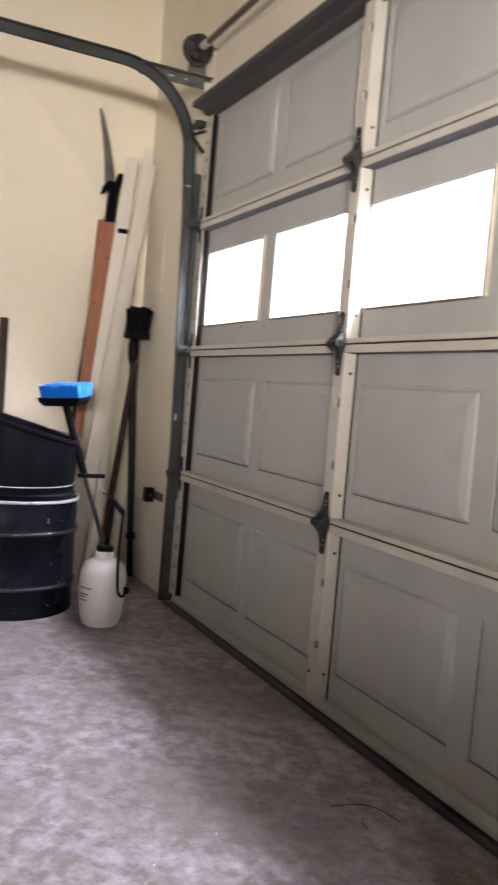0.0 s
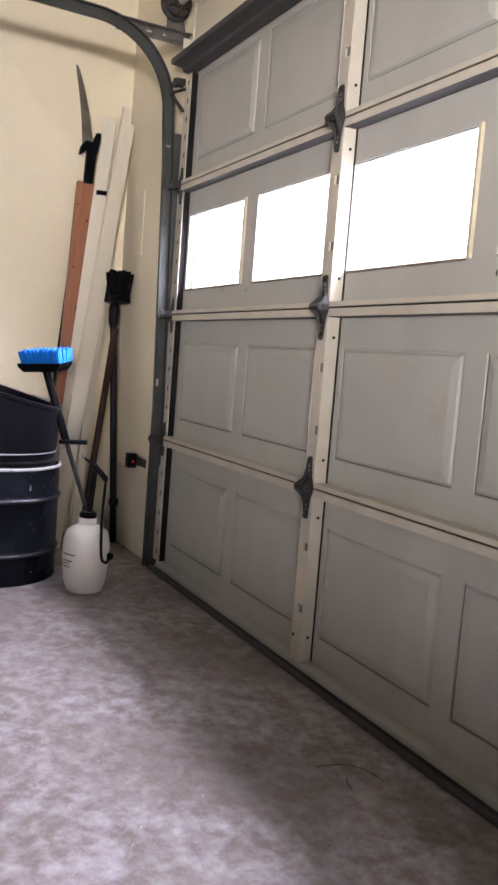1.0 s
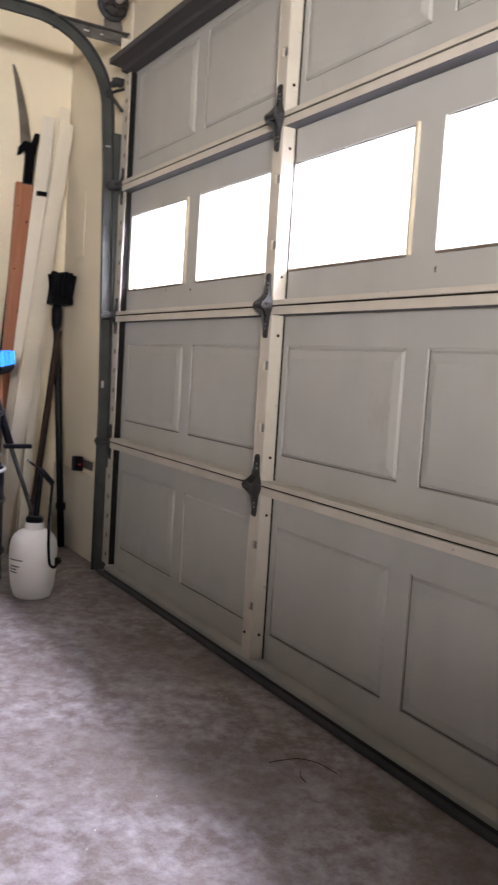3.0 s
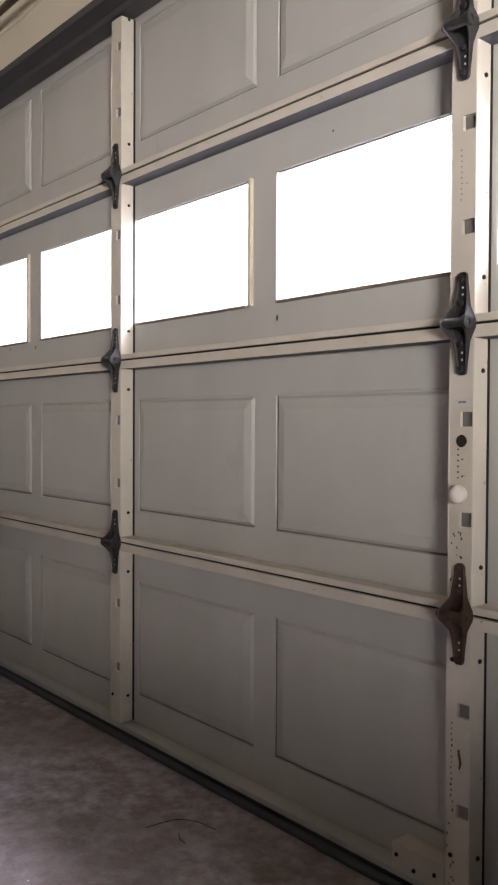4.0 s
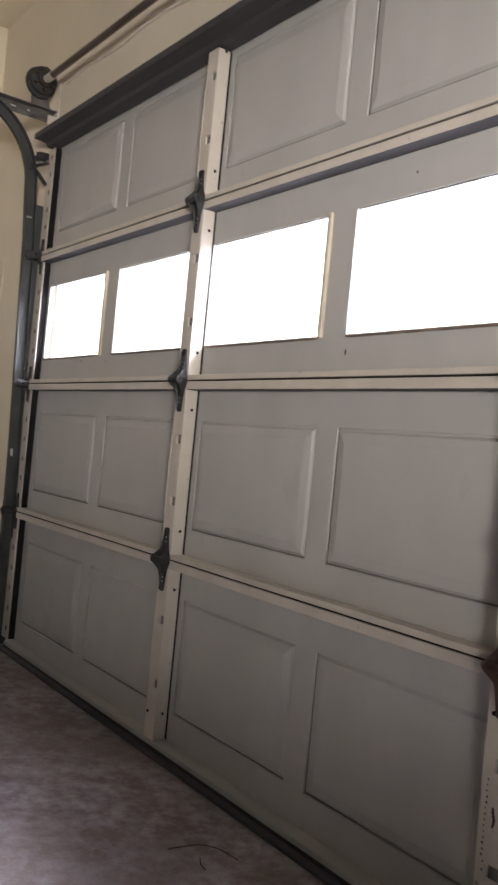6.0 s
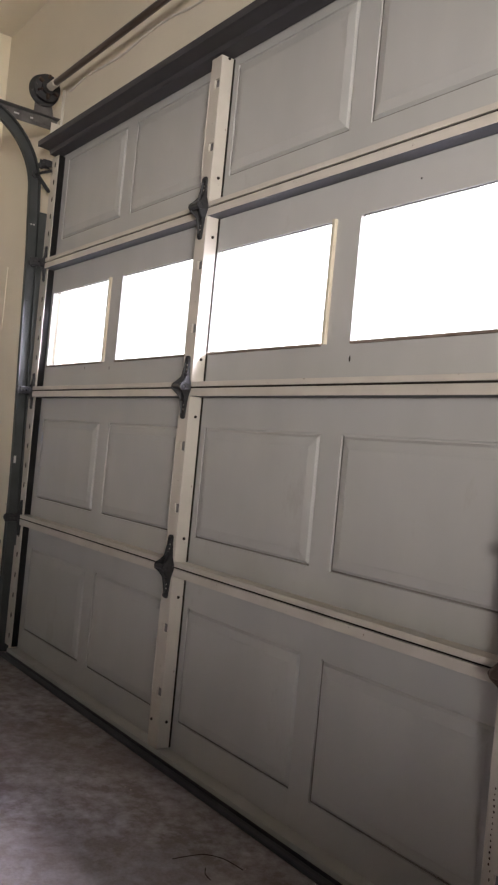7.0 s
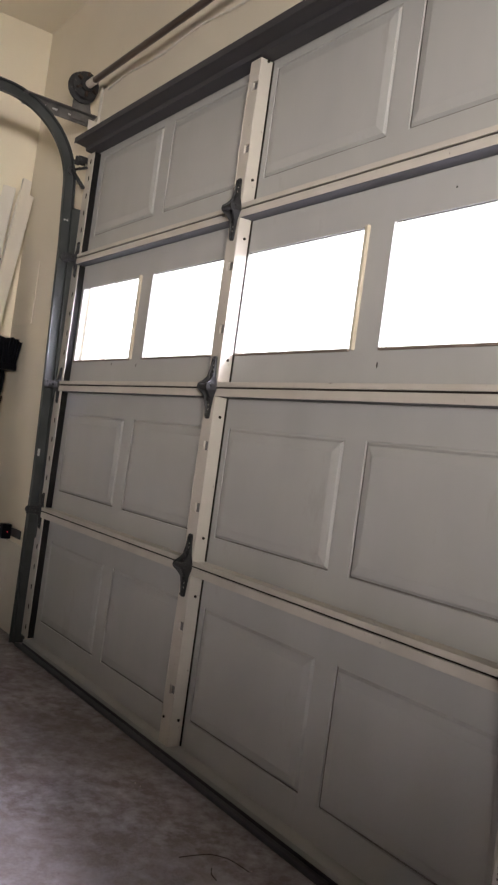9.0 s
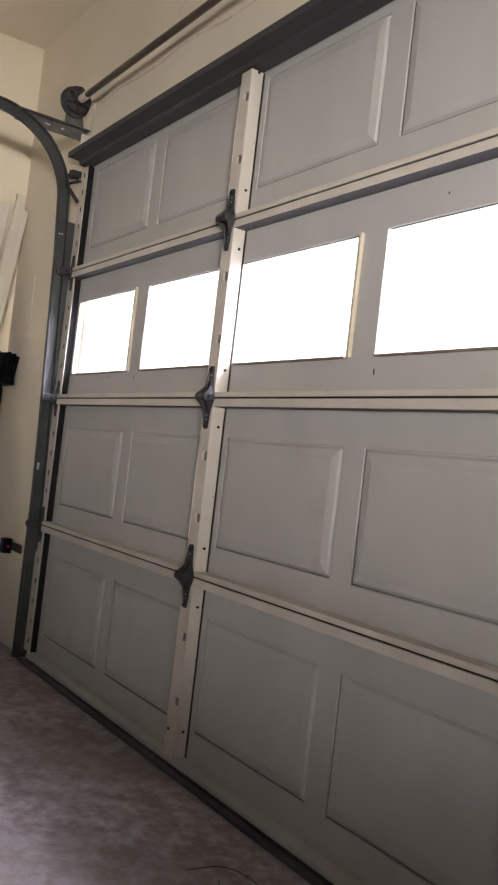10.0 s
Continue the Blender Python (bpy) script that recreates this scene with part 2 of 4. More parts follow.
def lathe(bm, profile, seg=32, m=None):
    """Turn (radius, height) pairs round z; a radius of 0 closes an end."""
    rings = []
    for r, z in profile:
        if r < 1e-6:
            rings.append([bm.verts.new((0, 0, z))])
        else:
            rings.append([bm.verts.new((r * math.cos(a), r * math.sin(a), z)) for a in [2 * math.pi * k / seg for k in range(seg)]])
    for a, b in zip(rings, rings[1:]):
        for k in range(seg):
            k2 = (k + 1) % seg
            if len(a) == 1 and len(b) == 1:
                continue
            if len(a) == 1:
                bm.faces.new((a[0], b[k], b[k2]))
            elif len(b) == 1:
                bm.faces.new((a[k], a[k2], b[0]))
            else:
                bm.faces.new((a[k], a[k2], b[k2], b[k]))
    if m is not None:
        for ring in rings:
            for v in ring:
                v.co = m @ v.co
    return bm


def sweep(bm, points, profile, side=(1, 0, 0), closed=True):
    """Carry a profile of (across, out) pairs along points; across lies along side."""
    pts = [Vector(p) for p in points]
    side = Vector(side).normalized()
    rings = []
    for k, p in enumerate(pts):
        d = (pts[min(k + 1, len(pts) - 1)] - pts[max(k - 1, 0)]).normalized()
        s = (side - d * side.dot(d)).normalized()
        o = d.cross(s)
        rings.append([bm.verts.new(p + s * a + o * b) for a, b in profile])
    n = len(profile)
    for a, b in zip(rings, rings[1:]):
        for k in range(n if closed else n - 1):
            bm.faces.new((a[k], a[(k + 1) % n], b[(k + 1) % n], b[k]))
    if closed:
        bm.faces.new(rings[0])
        bm.faces.new(list(reversed(rings[-1])))
    return bm


def tube(bm, points, r, seg=10):
    d = (Vector(points[-1]) - Vector(points[0])).normalized()
    side = (1, 0, 0) if abs(d.x) < 0.8 else (0, 0, 1)
    return sweep(bm, points, [(r * math.cos(2 * math.pi * k / seg), r * math.sin(2 * math.pi * k / seg)) for k in range(seg)], side)


def prism(bm, outline, lo, hi, m=None):
    """Extrude an (x, z) outline from y = lo to y = hi."""
    a = [bm.verts.new((x, lo, z)) for x, z in outline]
    b = [bm.verts.new((x, hi, z)) for x, z in outline]
    bm.faces.new(a)
    bm.faces.new(list(reversed(b)))
    for k in range(len(a)):
        k2 = (k + 1) % len(a)
        bm.faces.new((a[k], b[k], b[k2], a[k2]))
    if m is not None:
        for v in a + b:
            v.co = m @ v.co
    return bm


def smooth_curve(points, steps=8):
    """A rounded line through the points."""
    pts = [Vector(p) for p in points]
    pts = [2 * pts[0] - pts[1], *pts, 2 * pts[-1] - pts[-2]]
    out = []
    for k in range(1, len(pts) - 2):
        p0, p1, p2, p3 = pts[k - 1 : k + 3]
        for s in range(steps):
            t = s / steps
            out.append(0.5 * ((2 * p1) + (p2 - p0) * t + (2 * p0 - 5 * p1 + 4 * p2 - p3) * t * t + (3 * p1 - p0 - 3 * p2 + p3) * t**3))
    return out + [pts[-2]]


# ---------------------------------------------------------------- the room
FLOOR = -0.02
WEST, EAST, SOUTH, WALL_Y, CEIL = -0.775, 6.1, -7.6, -0.02, 2.86
DOOR_W, DOOR_TOP = 4.89, 2.130


def setting(name, boxes, mat, label="", bevel=0.0):
    bm = bmesh.new()
    for lo, hi in boxes:
        box(bm, lo, hi, bevel)
    return tagged(part(name, bm, mat), label, name.split("_")[0], kind="structure")


setting("floor", [((WEST - 0.2, SOUTH - 0.2, FLOOR - 0.15), (EAST + 0.2, 0.16, FLOOR))], CONCRETE, "worn grey concrete garage floor with pale chalky blotches")
setting("ground", [((-300, -300, FLOOR - 0.45), (300, 600, FLOOR - 0.17))], DRIVEWAY, "unseen ground round the garage, kept dark to cut bounced light")
setting("road_driveway", [((-3.0, 0.17, FLOOR - 0.16), (8.5, 13.5, FLOOR - 0.03))], DRIVEWAY, "unseen driveway outside the door, kept dark to cut bounced light")
setting("wall_west", [((WEST - 0.14, SOUTH, FLOOR), (WEST, 0.16, CEIL))], PLASTER, "cream painted plaster side wall")
# unseen wall; its slot is sized to shape the added lamp's beam
setting("wall_east", [((EAST, SOUTH, FLOOR), (EAST + 0.14, -3.25, CEIL)), ((EAST, -1.7, FLOOR), (EAST + 0.14, 0.16, CEIL)), ((EAST, -3.25, FLOOR), (EAST + 0.14, -1.7, 1.05)), ((EAST, -3.25, 1.43), (EAST + 0.14, -1.7, CEIL))], DARK_WALL, "unseen dark side wall with a slot that shapes the added lamp's light")
setting("wall_south", [((WEST, SOUTH - 0.14, FLOOR), (EAST, SOUTH, CEIL))], DARK_WALL, "unseen back wall kept dark to cut bounced light")
# glowing card that stands in for the glaring daylight behind the panes
setting("backdrop", [((-60, 14, 2.6), (70, 14.2, 18))], glow("outdoor_glow", (1.0, 1.0, 1.0), 3.0), "glowing white card standing in for glaring daylight beyond the driveway")
# unseen strips added outside the door to stop light leaking past it
setting("trim_door_stop", [((-0.012, 0.037, 2.06), (DOOR_W + 0.012, 0.060, DOOR_TOP + 0.004)), ((-0.012, 0.037, FLOOR), (0.030, 0.060, 2.06)), ((DOOR_W - 0.030, 0.037, FLOOR), (DOOR_W + 0.012, 0.060, 2.06))], BOARD_WHITE, "unseen white trim added behind the door to block leaking light")
setting("wall_north", [((-0.012, WALL_Y, DOOR_TOP + 0.004), (DOOR_W + 0.012, 0.16, CEIL))], SHADED_PLASTER, "cream painted plaster wall over the garage door")
setting("wall_north_pier", [((WEST, WALL_Y, FLOOR), (-0.012, 0.16, CEIL)), ((DOOR_W + 0.012, WALL_Y, FLOOR), (EAST, 0.16, CEIL))], SHADED_PLASTER, "grey-cream plaster pier beside the garage door, shade put into its colour")
setting("ceiling", [((WEST - 0.14, SOUTH - 0.14, CEIL), (EAST + 0.14, 0.16, CEIL + 0.12))], CEILING, "plain pale painted ceiling")
setting("trim_kick_board", [((WEST + 0.003, WALL_Y - 0.014, FLOOR), (-0.075, WALL_Y - 0.001, 0.365))], SHADED_JAMB, "off-white kick board on the foot of the wall", 0.002)
setting("trim_wall_patch", [((-0.72, WALL_Y - 0.004, 1.375), (-0.49, WALL_Y - 0.0005, 1.67))], SHADED_PLASTER, "painted-over plaster patch on the wall", 0.001)

# ---------------------------------------------------------------- the sectional garage door
JOINTS = [0.012, 0.549, 1.0824, 1.6190, 2.116]
PITCH = 1.2225
PANELS = [(PITCH * k + a, PITCH * k + b) for k in range(4) for a, b in ((0.062, 0.585), (0.660, 1.183))]
PANES = [(PITCH * k + a, PITCH * k + b) for k in range(4) for a, b in ((0.038, 0.563), (0.658, 1.183))]
ROWS_Z = [(0.095, 0.434), (0.641, 0.969), (1.192, 1.497), (1.719, 2.055)]
STILES = [1.2355, 2.4425, 3.6495]
STILE_W, STILE_D = 0.053, 0.048
RAIL_UP, RAIL_DOWN = 0.017, 0.026
SLOTS_Z = [(0.180, 0.369), (0.723, 0.908), (1.259, 1.448), (1.803, 1.994)]
BOLTS_Z = [(0.093, 0.461), (0.635, 0.997), (1.168, 1.534), (1.712, 2.072)]


def section_skin(z0, z1, pz0, pz1, glazed):
    """Pressed steel sheet with a raised bevelled field in each panel, or with openings for the panes."""
    bm = bmesh.new()
    xs = [0.0] + [v for p in (PANES if glazed else PANELS) for v in p] + [DOOR_W]
    zs = [z0, pz0, pz1, z1]
    for y in (0.0, 0.014):
        for i in range(len(xs) - 1):
            for j in range(3):
                hole = j == 1 and i % 2 == 1
                if hole and glazed:
                    continue
                if hole and y == 0.0:
                    rings = []
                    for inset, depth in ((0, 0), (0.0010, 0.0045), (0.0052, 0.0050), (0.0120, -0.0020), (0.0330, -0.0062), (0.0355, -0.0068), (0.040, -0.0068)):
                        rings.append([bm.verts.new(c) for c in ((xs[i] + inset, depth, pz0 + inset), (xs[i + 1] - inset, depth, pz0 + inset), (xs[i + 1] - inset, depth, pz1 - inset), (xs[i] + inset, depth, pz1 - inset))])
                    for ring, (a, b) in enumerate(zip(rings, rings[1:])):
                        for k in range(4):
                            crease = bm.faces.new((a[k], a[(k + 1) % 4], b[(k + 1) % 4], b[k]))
                            # bottom and left creases only: edge shade put into the colour, with grime
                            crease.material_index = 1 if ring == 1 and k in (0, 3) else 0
                    bm.faces.new(rings[-1])
                    continue
                bm.faces.new([bm.verts.new(c) for c in ((xs[i], y, zs[j]), (xs[i + 1], y, zs[j]), (xs[i + 1], y, zs[j + 1]), (xs[i], y, zs[j + 1]))])
    if glazed:
        for a, b in PANES:
            for quad in (((a, 0, pz0), (b, 0, pz0), (b, 0.014, pz0), (a, 0.014, pz0)), ((a, 0, pz1), (b, 0, pz1), (b, 0.014, pz1), (a, 0.014, pz1)), ((a, 0, pz0), (a, 0, pz1), (a, 0.014, pz1), (a, 0.014, pz0)), ((b, 0, pz0), (b, 0, pz1), (b, 0.014, pz1), (b, 0.014, pz0))):
                bm.faces.new([bm.verts.new(c) for c in quad])
    bmesh.ops.remove_doubles(bm, verts=bm.verts, dist=1e-5)
    return bm


def rail_mesh(z, up):
    """The folded boxed edge of a section, above or below the joint at z."""
    bm = bmesh.new()
    lo, hi = (z + 0.0026, z + RAIL_UP) if up else (z - RAIL_DOWN, z - 0.0026)
    box(bm, (0.022, -0.046, lo), (DOOR_W - 0.022, -0.001, hi), 0.0014)
    return bm


def stile_mesh(height, slots, width=STILE_W):
    """A steel channel with square punched slots through its face; origin at its bottom left."""
    bm = bmesh.new()
    d, sx0, sx1, sh = -STILE_D, width - 0.0285, width - 0.0025, 0.027
    zs = [0.0] + [v for s in slots for v in (s - sh / 2, s + sh / 2)] + [height]
    xs = [0.0, sx0, sx1, width]
    for i in range(3):
        for j in range(len(zs) - 1):
            if i == 1 and j % 2 == 1:
                x0, x1, z0, z1 = xs[1], xs[2], zs[j], zs[j + 1]
                for q in (((x0, z0), (x1, z0)), ((x1, z0), (x1, z1)), ((x1, z1), (x0, z1)), ((x0, z1), (x0, z0))):
                    (ax, az), (bx, bz) = q
                    bm.faces.new([bm.verts.new(c) for c in ((ax, d, az), (bx, d, bz), (bx, d + 0.007, bz), (ax, d + 0.007, az))])
                bm.faces.new([bm.verts.new(c) for c in ((x0, d + 0.007, z0), (x1, d + 0.007, z0), (x1, d + 0.007, z1), (x0, d + 0.007, z1))]).material_index = 1
                continue
            bm.faces.new([bm.verts.new(c) for c in ((xs[i], d, zs[j]), (xs[i + 1], d, zs[j]), (xs[i + 1], d, zs[j + 1]), (xs[i], d, zs[j + 1]))])
    for x in (0.0, width):
        for j in range(len(zs) - 1):
            bm.faces.new([bm.verts.new(c) for c in ((x, d, zs[j]), (x, -0.005, zs[j]), (x, -0.005, zs[j + 1]), (x, d, zs[j + 1]))])
    for z in (0.0, height):
        bm.faces.new([bm.verts.new(c) for c in ((0, d, z), (width, d, z), (width, -0.005, z), (0, -0.005, z))])
    bmesh.ops.remove_doubles(bm, verts=bm.verts, dist=1e-5)
    edges = [e for e in bm.edges if abs(e.verts[0].co.y - d) < 1e-5 and abs(e.verts[1].co.y - d) < 1e-5 and abs(e.verts[0].co.x - e.verts[1].co.x) < 1e-5 and min(abs(e.verts[0].co.x - x) for x in (0.0, width)) < 1e-5]
    bmesh.ops.bevel(bm, geom=edges, offset=0.0022, segments=2, profile=0.5, affect="EDGES")
    return bm


def hinge_mesh():
    """Two tapered leaves with turned-up edges, bolted down, on a folded knuckle with a pin across; origin on the joint."""
    bm = bmesh.new()
    for s in (1, -1):
        ribs = []
        for z, w, rise in ((0.0, 0.030, 0.034), (0.008, 0.0295, 0.032), (0.020, 0.0230, 0.019), (0.032, 0.0170, 0.010), (0.055, 0.0140, 0.0060), (0.076, 0.0112, 0.0045), (0.086, 0.0110, 0.0040), (0.091, 0.009, 0.003), (0.094, 0.005, 0.002)):
            ribs.append([bm.verts.new((x, y, s * z)) for x, y in ((-w, 0.0), (-w, -0.003 - rise * 0.9), (-w * 0.93, -0.003 - rise), (-w * 0.82, -0.003 - rise * 0.9), (-w * 0.66, -0.003 - rise * 0.18), (w * 0.66, -0.003 - rise * 0.18), (w * 0.82, -0.003 - rise * 0.9), (w * 0.93, -0.003 - rise), (w, -0.003 - rise * 0.9), (w, 0.0))])
        for a, b in zip(ribs, ribs[1:]):
            for k in range(9):
                bm.faces.new((a[k], a[k + 1], b[k + 1], b[k]))
        bm.faces.new(ribs[-1])
    bmesh.ops.remove_doubles(bm, verts=bm.verts, dist=1e-5)
    turn = Matrix.Translation((0, -0.027, 0.0)) @ pose(0, 0, 0, 0, 90, 0)
    lathe(bm, [(0, -0.034), (0.006, -0.034), (0.0085, -0.030), (0.0085, 0.022), (0.0125, 0.022), (0.0125, 0.032), (0.006, 0.033), (0.005, 0.030), (0, 0.030)], 14, turn)
    for z in (0.038, 0.082, -0.038, -0.082):
        lathe(bm, [(0.0085, 0.0), (0.0085, 0.0015), (0.0062, 0.0015), (0.0062, 0.0065), (0.0045, 0.0075), (0, 0.0075)], 6, Matrix.Translation((0, -0.0040, z)) @ pose(0, 0, 0, 90, 0, 0))
    return bm


def hinge_hole_mesh():
    """Two punched holes along each leaf, through which the pale stile shows."""
    bm = bmesh.new()
    for z in (0.053, 0.066, -0.053, -0.066):
        lathe(bm, [(0.0022, 0.0), (0.0022, 0.0008), (0, 0.0008)], 8, Matrix.Translation((0.001, -0.0040, z)) @ pose(0, 0, 0, 90, 0, 0))
    return bm


def bolt_mesh(r=0.0045):
    return lathe(bmesh.new(), [(r, -0.001), (r, 0.002), (r * 0.6, 0.0035), (0, 0.0035)], 8, pose(0, 0, 0, 90, 0, 0))


door = thing("garage_door", (0, 0, 0), "closed off-white steel sectional garage door with a row of windows", "garage door")
hinge_source = side_bolt_source = hole_source = None
sections = []
for row in range(4):
    z0, z1 = JOINTS[row], JOINTS[row + 1]
    pz0, pz1 = ROWS_Z[row]
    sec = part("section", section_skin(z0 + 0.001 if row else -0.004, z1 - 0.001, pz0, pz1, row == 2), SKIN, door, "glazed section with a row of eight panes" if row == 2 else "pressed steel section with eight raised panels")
    sec.data.materials.append(GRIME_SHADE)
    sections.append(sec)
    part("bottom_rail", rail_mesh(z0 if row else z0 - 0.017, True), ALMOND if row else SKIN, sec, "chipped almond painted rail" if row else "grey-white bottom rail")
    if row < 3:
        tr = part("top_rail", rail_mesh(z1, False), ALMOND, sec, "chipped almond painted rail, its underside coloured dark as shade")
        # downward faces take the painted shade
        tr.data.materials.append(RAIL_SHADE)
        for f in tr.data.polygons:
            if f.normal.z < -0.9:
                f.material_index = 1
        # fills the open joint with dark colour where only shade would lie
        part("joint_strip", box(bmesh.new(), (0.023, -0.040, z1 - 0.0026), (DOOR_W - 0.023, -0.0015, z1 + 0.0026)), HOLE, sec, "dark strip added in the joint between sections in place of its shade")
    low = z0 + (RAIL_UP if row else 0.004)
    high = z1 - (RAIL_DOWN if row < 3 else 0.040)
    n = high - low
    slots = [z - low for z in SLOTS_Z[row]]
    stile = gap_shade = None
    for x in STILES:
        at = (x - STILE_W / 2, 0, low)
        if stile is None:
            stile = part("stile", stile_mesh(n, slots), ALMOND, sec, "almond painted steel stile with square slots")
            stile.data.materials.append(SLOT_GREY)
            stile.location = at
        else:
            share("stile", stile, sec, at)
        # black strip added beside the stile, standing in for the gap's shade
        if gap_shade is None:
            gap_shade = part("gap_shade", box(bmesh.new(), (STILE_W - 0.0005, -0.0065, 0.0), (STILE_W + 0.0014, -0.0006, n)), HOLE, sec, "black strip standing in for the gap's shade along the stile")
            gap_shade.location = at
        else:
            share("gap_shade", gap_shade, sec, at)
        for z in BOLTS_Z[row]:
            for bx, by, rz in ((x + STILE_W / 2 + 0.0005, -0.022, 90), (x - 0.014, -STILE_D - 0.0005, 0)):
                if rz == 0 and 0 < row:
                    continue
                b = part("bolt", bolt_mesh(), HOLE, sec) if side_bolt_source is None else new("bolt", side_bolt_source.data)
                side_bolt_source = side_bolt_source or b
                b.parent = sec
                b.location, b.rotation_euler = (bx, by, z), (0, 0, radians(rz))
    if row < 3:
        for k, x in enumerate(STILES):
            h = part("hinge", hinge_mesh(), GALV, sec, "grey galvanised door hinge") if hinge_source is None else new("hinge", hinge_source.data)
            hinge_source = hinge_source or h
            h.parent = sec
            h.location, h.scale = (x + 0.003, -STILE_D - 0.001, z1), (0.92, 1, 1)
            holes = new("hinge_hole", hole_source.data) if hole_source else part("hinge_hole", hinge_hole_mesh(), ALMOND, h)
            hole_source = hole_source or holes
            holes.parent = h
            if row == 0 and k == 1:
                h.data = hinge_source.data.copy()
                h.data.materials[0] = RUSTY
                tagged(h, "rusted dark brown door hinge")
    if row < 3:
        e = new("end_hinge", hinge_source.data)
        e.parent = sec
        e.location, e.scale = (-0.006, -0.0312, z1), (0.66, 0.8, 0.8)
        part("roller", lathe(bmesh.new(), [(0, -0.034), (0.010, -0.034), (0.0165, -0.031), (0.0175, -0.026), (0.0165, -0.021), (0.006, -0.019), (0.0045, -0.018), (0.0045, 0.050), (0, 0.050)], 16, Matrix.Translation((-0.020, -0.068, z1)) @ pose(0, 0, 0, 0, 90, 0)), GALV, sec, "steel roller on its stem", True)
        tagged(e, "grey galvanised end hinge")
    # end stile with a row of oval holes, beside the track
    for x0, x1, f0, f1 in ((-0.048, 0.021, 0.013, 0.0208), (DOOR_W - 0.021, DOOR_W + 0.048, DOOR_W - 0.0208, DOOR_W - 0.013)):
        part("end_stile", box(bmesh.new(), (x0, -0.031, low), (x1, -0.0275, high), 0.001), ALMOND, sec, "punched almond end stile")
        # added strip, coloured black in place of the flank's shade
        part("end_filler", box(bmesh.new(), (f0, -0.0273, low), (f1, -0.001, high)), END_SHADE, sec, "black strip standing in for the shade inside the end stile")
    slot = None
    for k in range(6):
        z = low + n * (k + 0.5) / 6
        if slot is None:
            slot = part("slot", lathe(bmesh.new(), [(0.006, 0), (0.006, 0.0012), (0, 0.0012)], 10, Matrix.Diagonal((0.8, 1, 1.9, 1)) @ pose(0, 0, 0, 90, 0, 0)), HOLE, sec)
        else:
            slot = share("slot", slot, sec, (0, 0, 0))
        slot.location = (-0.006, -0.0309, z)

# panes with a retaining bar on one side and a stained ledge below
glazed = sections[2]
pane_src = bar_src = ledge_src = edge_src = None
wz0, wz1 = ROWS_Z[2]
for a, b in PANES:
    w = b - a
    if pane_src is None:
        pane_src = pane = part("pane", box(bmesh.new(), (-w / 2, 0, wz0), (w / 2, 0.004, wz1)), GLASS, glazed, "clear glass pane")
        bar_src = bar = part("pane_bar", box(bmesh.new(), (0.0005, -0.010, wz0 - 0.004), (0.0115, 0.001, wz1 + 0.003), 0.002), YELLOWED, glazed, "almond retaining bar")
        ledge_src = ledge = part("pane_ledge", box(bmesh.new(), (-0.255, -0.009, wz0 - 0.007), (0.255, 0.002, wz0 - 0.0005), 0.002), SILL, glazed, "brown stained window ledge")
    else:
        pane, bar, ledge = share("pane", pane_src, glazed, (0, 0, 0)), share("pane_bar", bar_src, glazed, (0, 0, 0)), share("pane_ledge", ledge_src, glazed, (0, 0, 0))
    edge = share("pane_edge", edge_src, glazed, (a, 0, 0)) if edge_src else part("pane_edge", box(bmesh.new(), (0.014, 0.0095, wz0), (0.0164, 0.0138, wz1)), BOARD_WHITE, glazed, "thin white pane edging")
    edge_src = edge_src or edge
    edge.location = (a, 0, 0)
    pane.location, bar.location, ledge.location = ((a + b) / 2, 0.0045, 0), (b, 0, 0), ((a + b) / 2, 0, 0)
    pane.visible_shadow = False

# bottom rubber seal, its retainer, top strut
bm = bmesh.new()
box(bm, (0.0, -0.040, FLOOR + 0.0005), (DOOR_W, -0.010, -0.004), 0.003)
box(bm, (0.0, -0.074, FLOOR + 0.0005), (DOOR_W, -0.0500, FLOOR + 0.012), 0.005)
box(bm, (0.0, -0.0500, FLOOR + 0.0005), (DOOR_W, -0.040, FLOOR + 0.002))
part("bottom_seal", bm, RUBBER, door, "black rubber bottom seal on the floor")
bm = bmesh.new()
box(bm, (-0.035, -0.102, 2.112), (DOOR_W + 0.035, -0.004, 2.116))
box(bm, (-0.035, -0.104, 2.102), (DOOR_W + 0.035, -0.101, 2.126), 0.001)
prism(bm, [(-0.1005, 2.1050), (-0.1005, 2.1115), (-0.004, 2.1115), (-0.004, 2.080), (-0.048, 2.086), (-0.050, 2.094), (-0.053, 2.1005)], -0.035, DOOR_W + 0.035, Matrix(((0, 1, 0, 0), (1, 0, 0, 0), (0, 0, 1, 0), (0, 0, 0, 1))))
part("top_strut", bm, STRUT, door, "dark painted steel strut along the top edge")

# small nicks and drips in the paint
nick = None
for x, z, row, h in ((1.885, 1.150, 2, 2.6), (2.065, 1.545, 2, 0.9), (0.618, 1.165, 2, 2.0), (0.41, 1.172, 2, 1.5)):
    nick = share("paint_nick", nick, sections[row], (0, 0, 0)) if nick else part("paint_nick", lathe(bmesh.new(), [(0.0032, 0), (0.0028, 0.0006), (0, 0.0008)], 8, pose(0, 0, 0, 90, 0, 0)), HOLE, sections[row])
    nick.location, nick.scale = (x, -0.0002, z), (0.8, 1, h)

# lock fittings on the middle stile
ms = STILES[1]
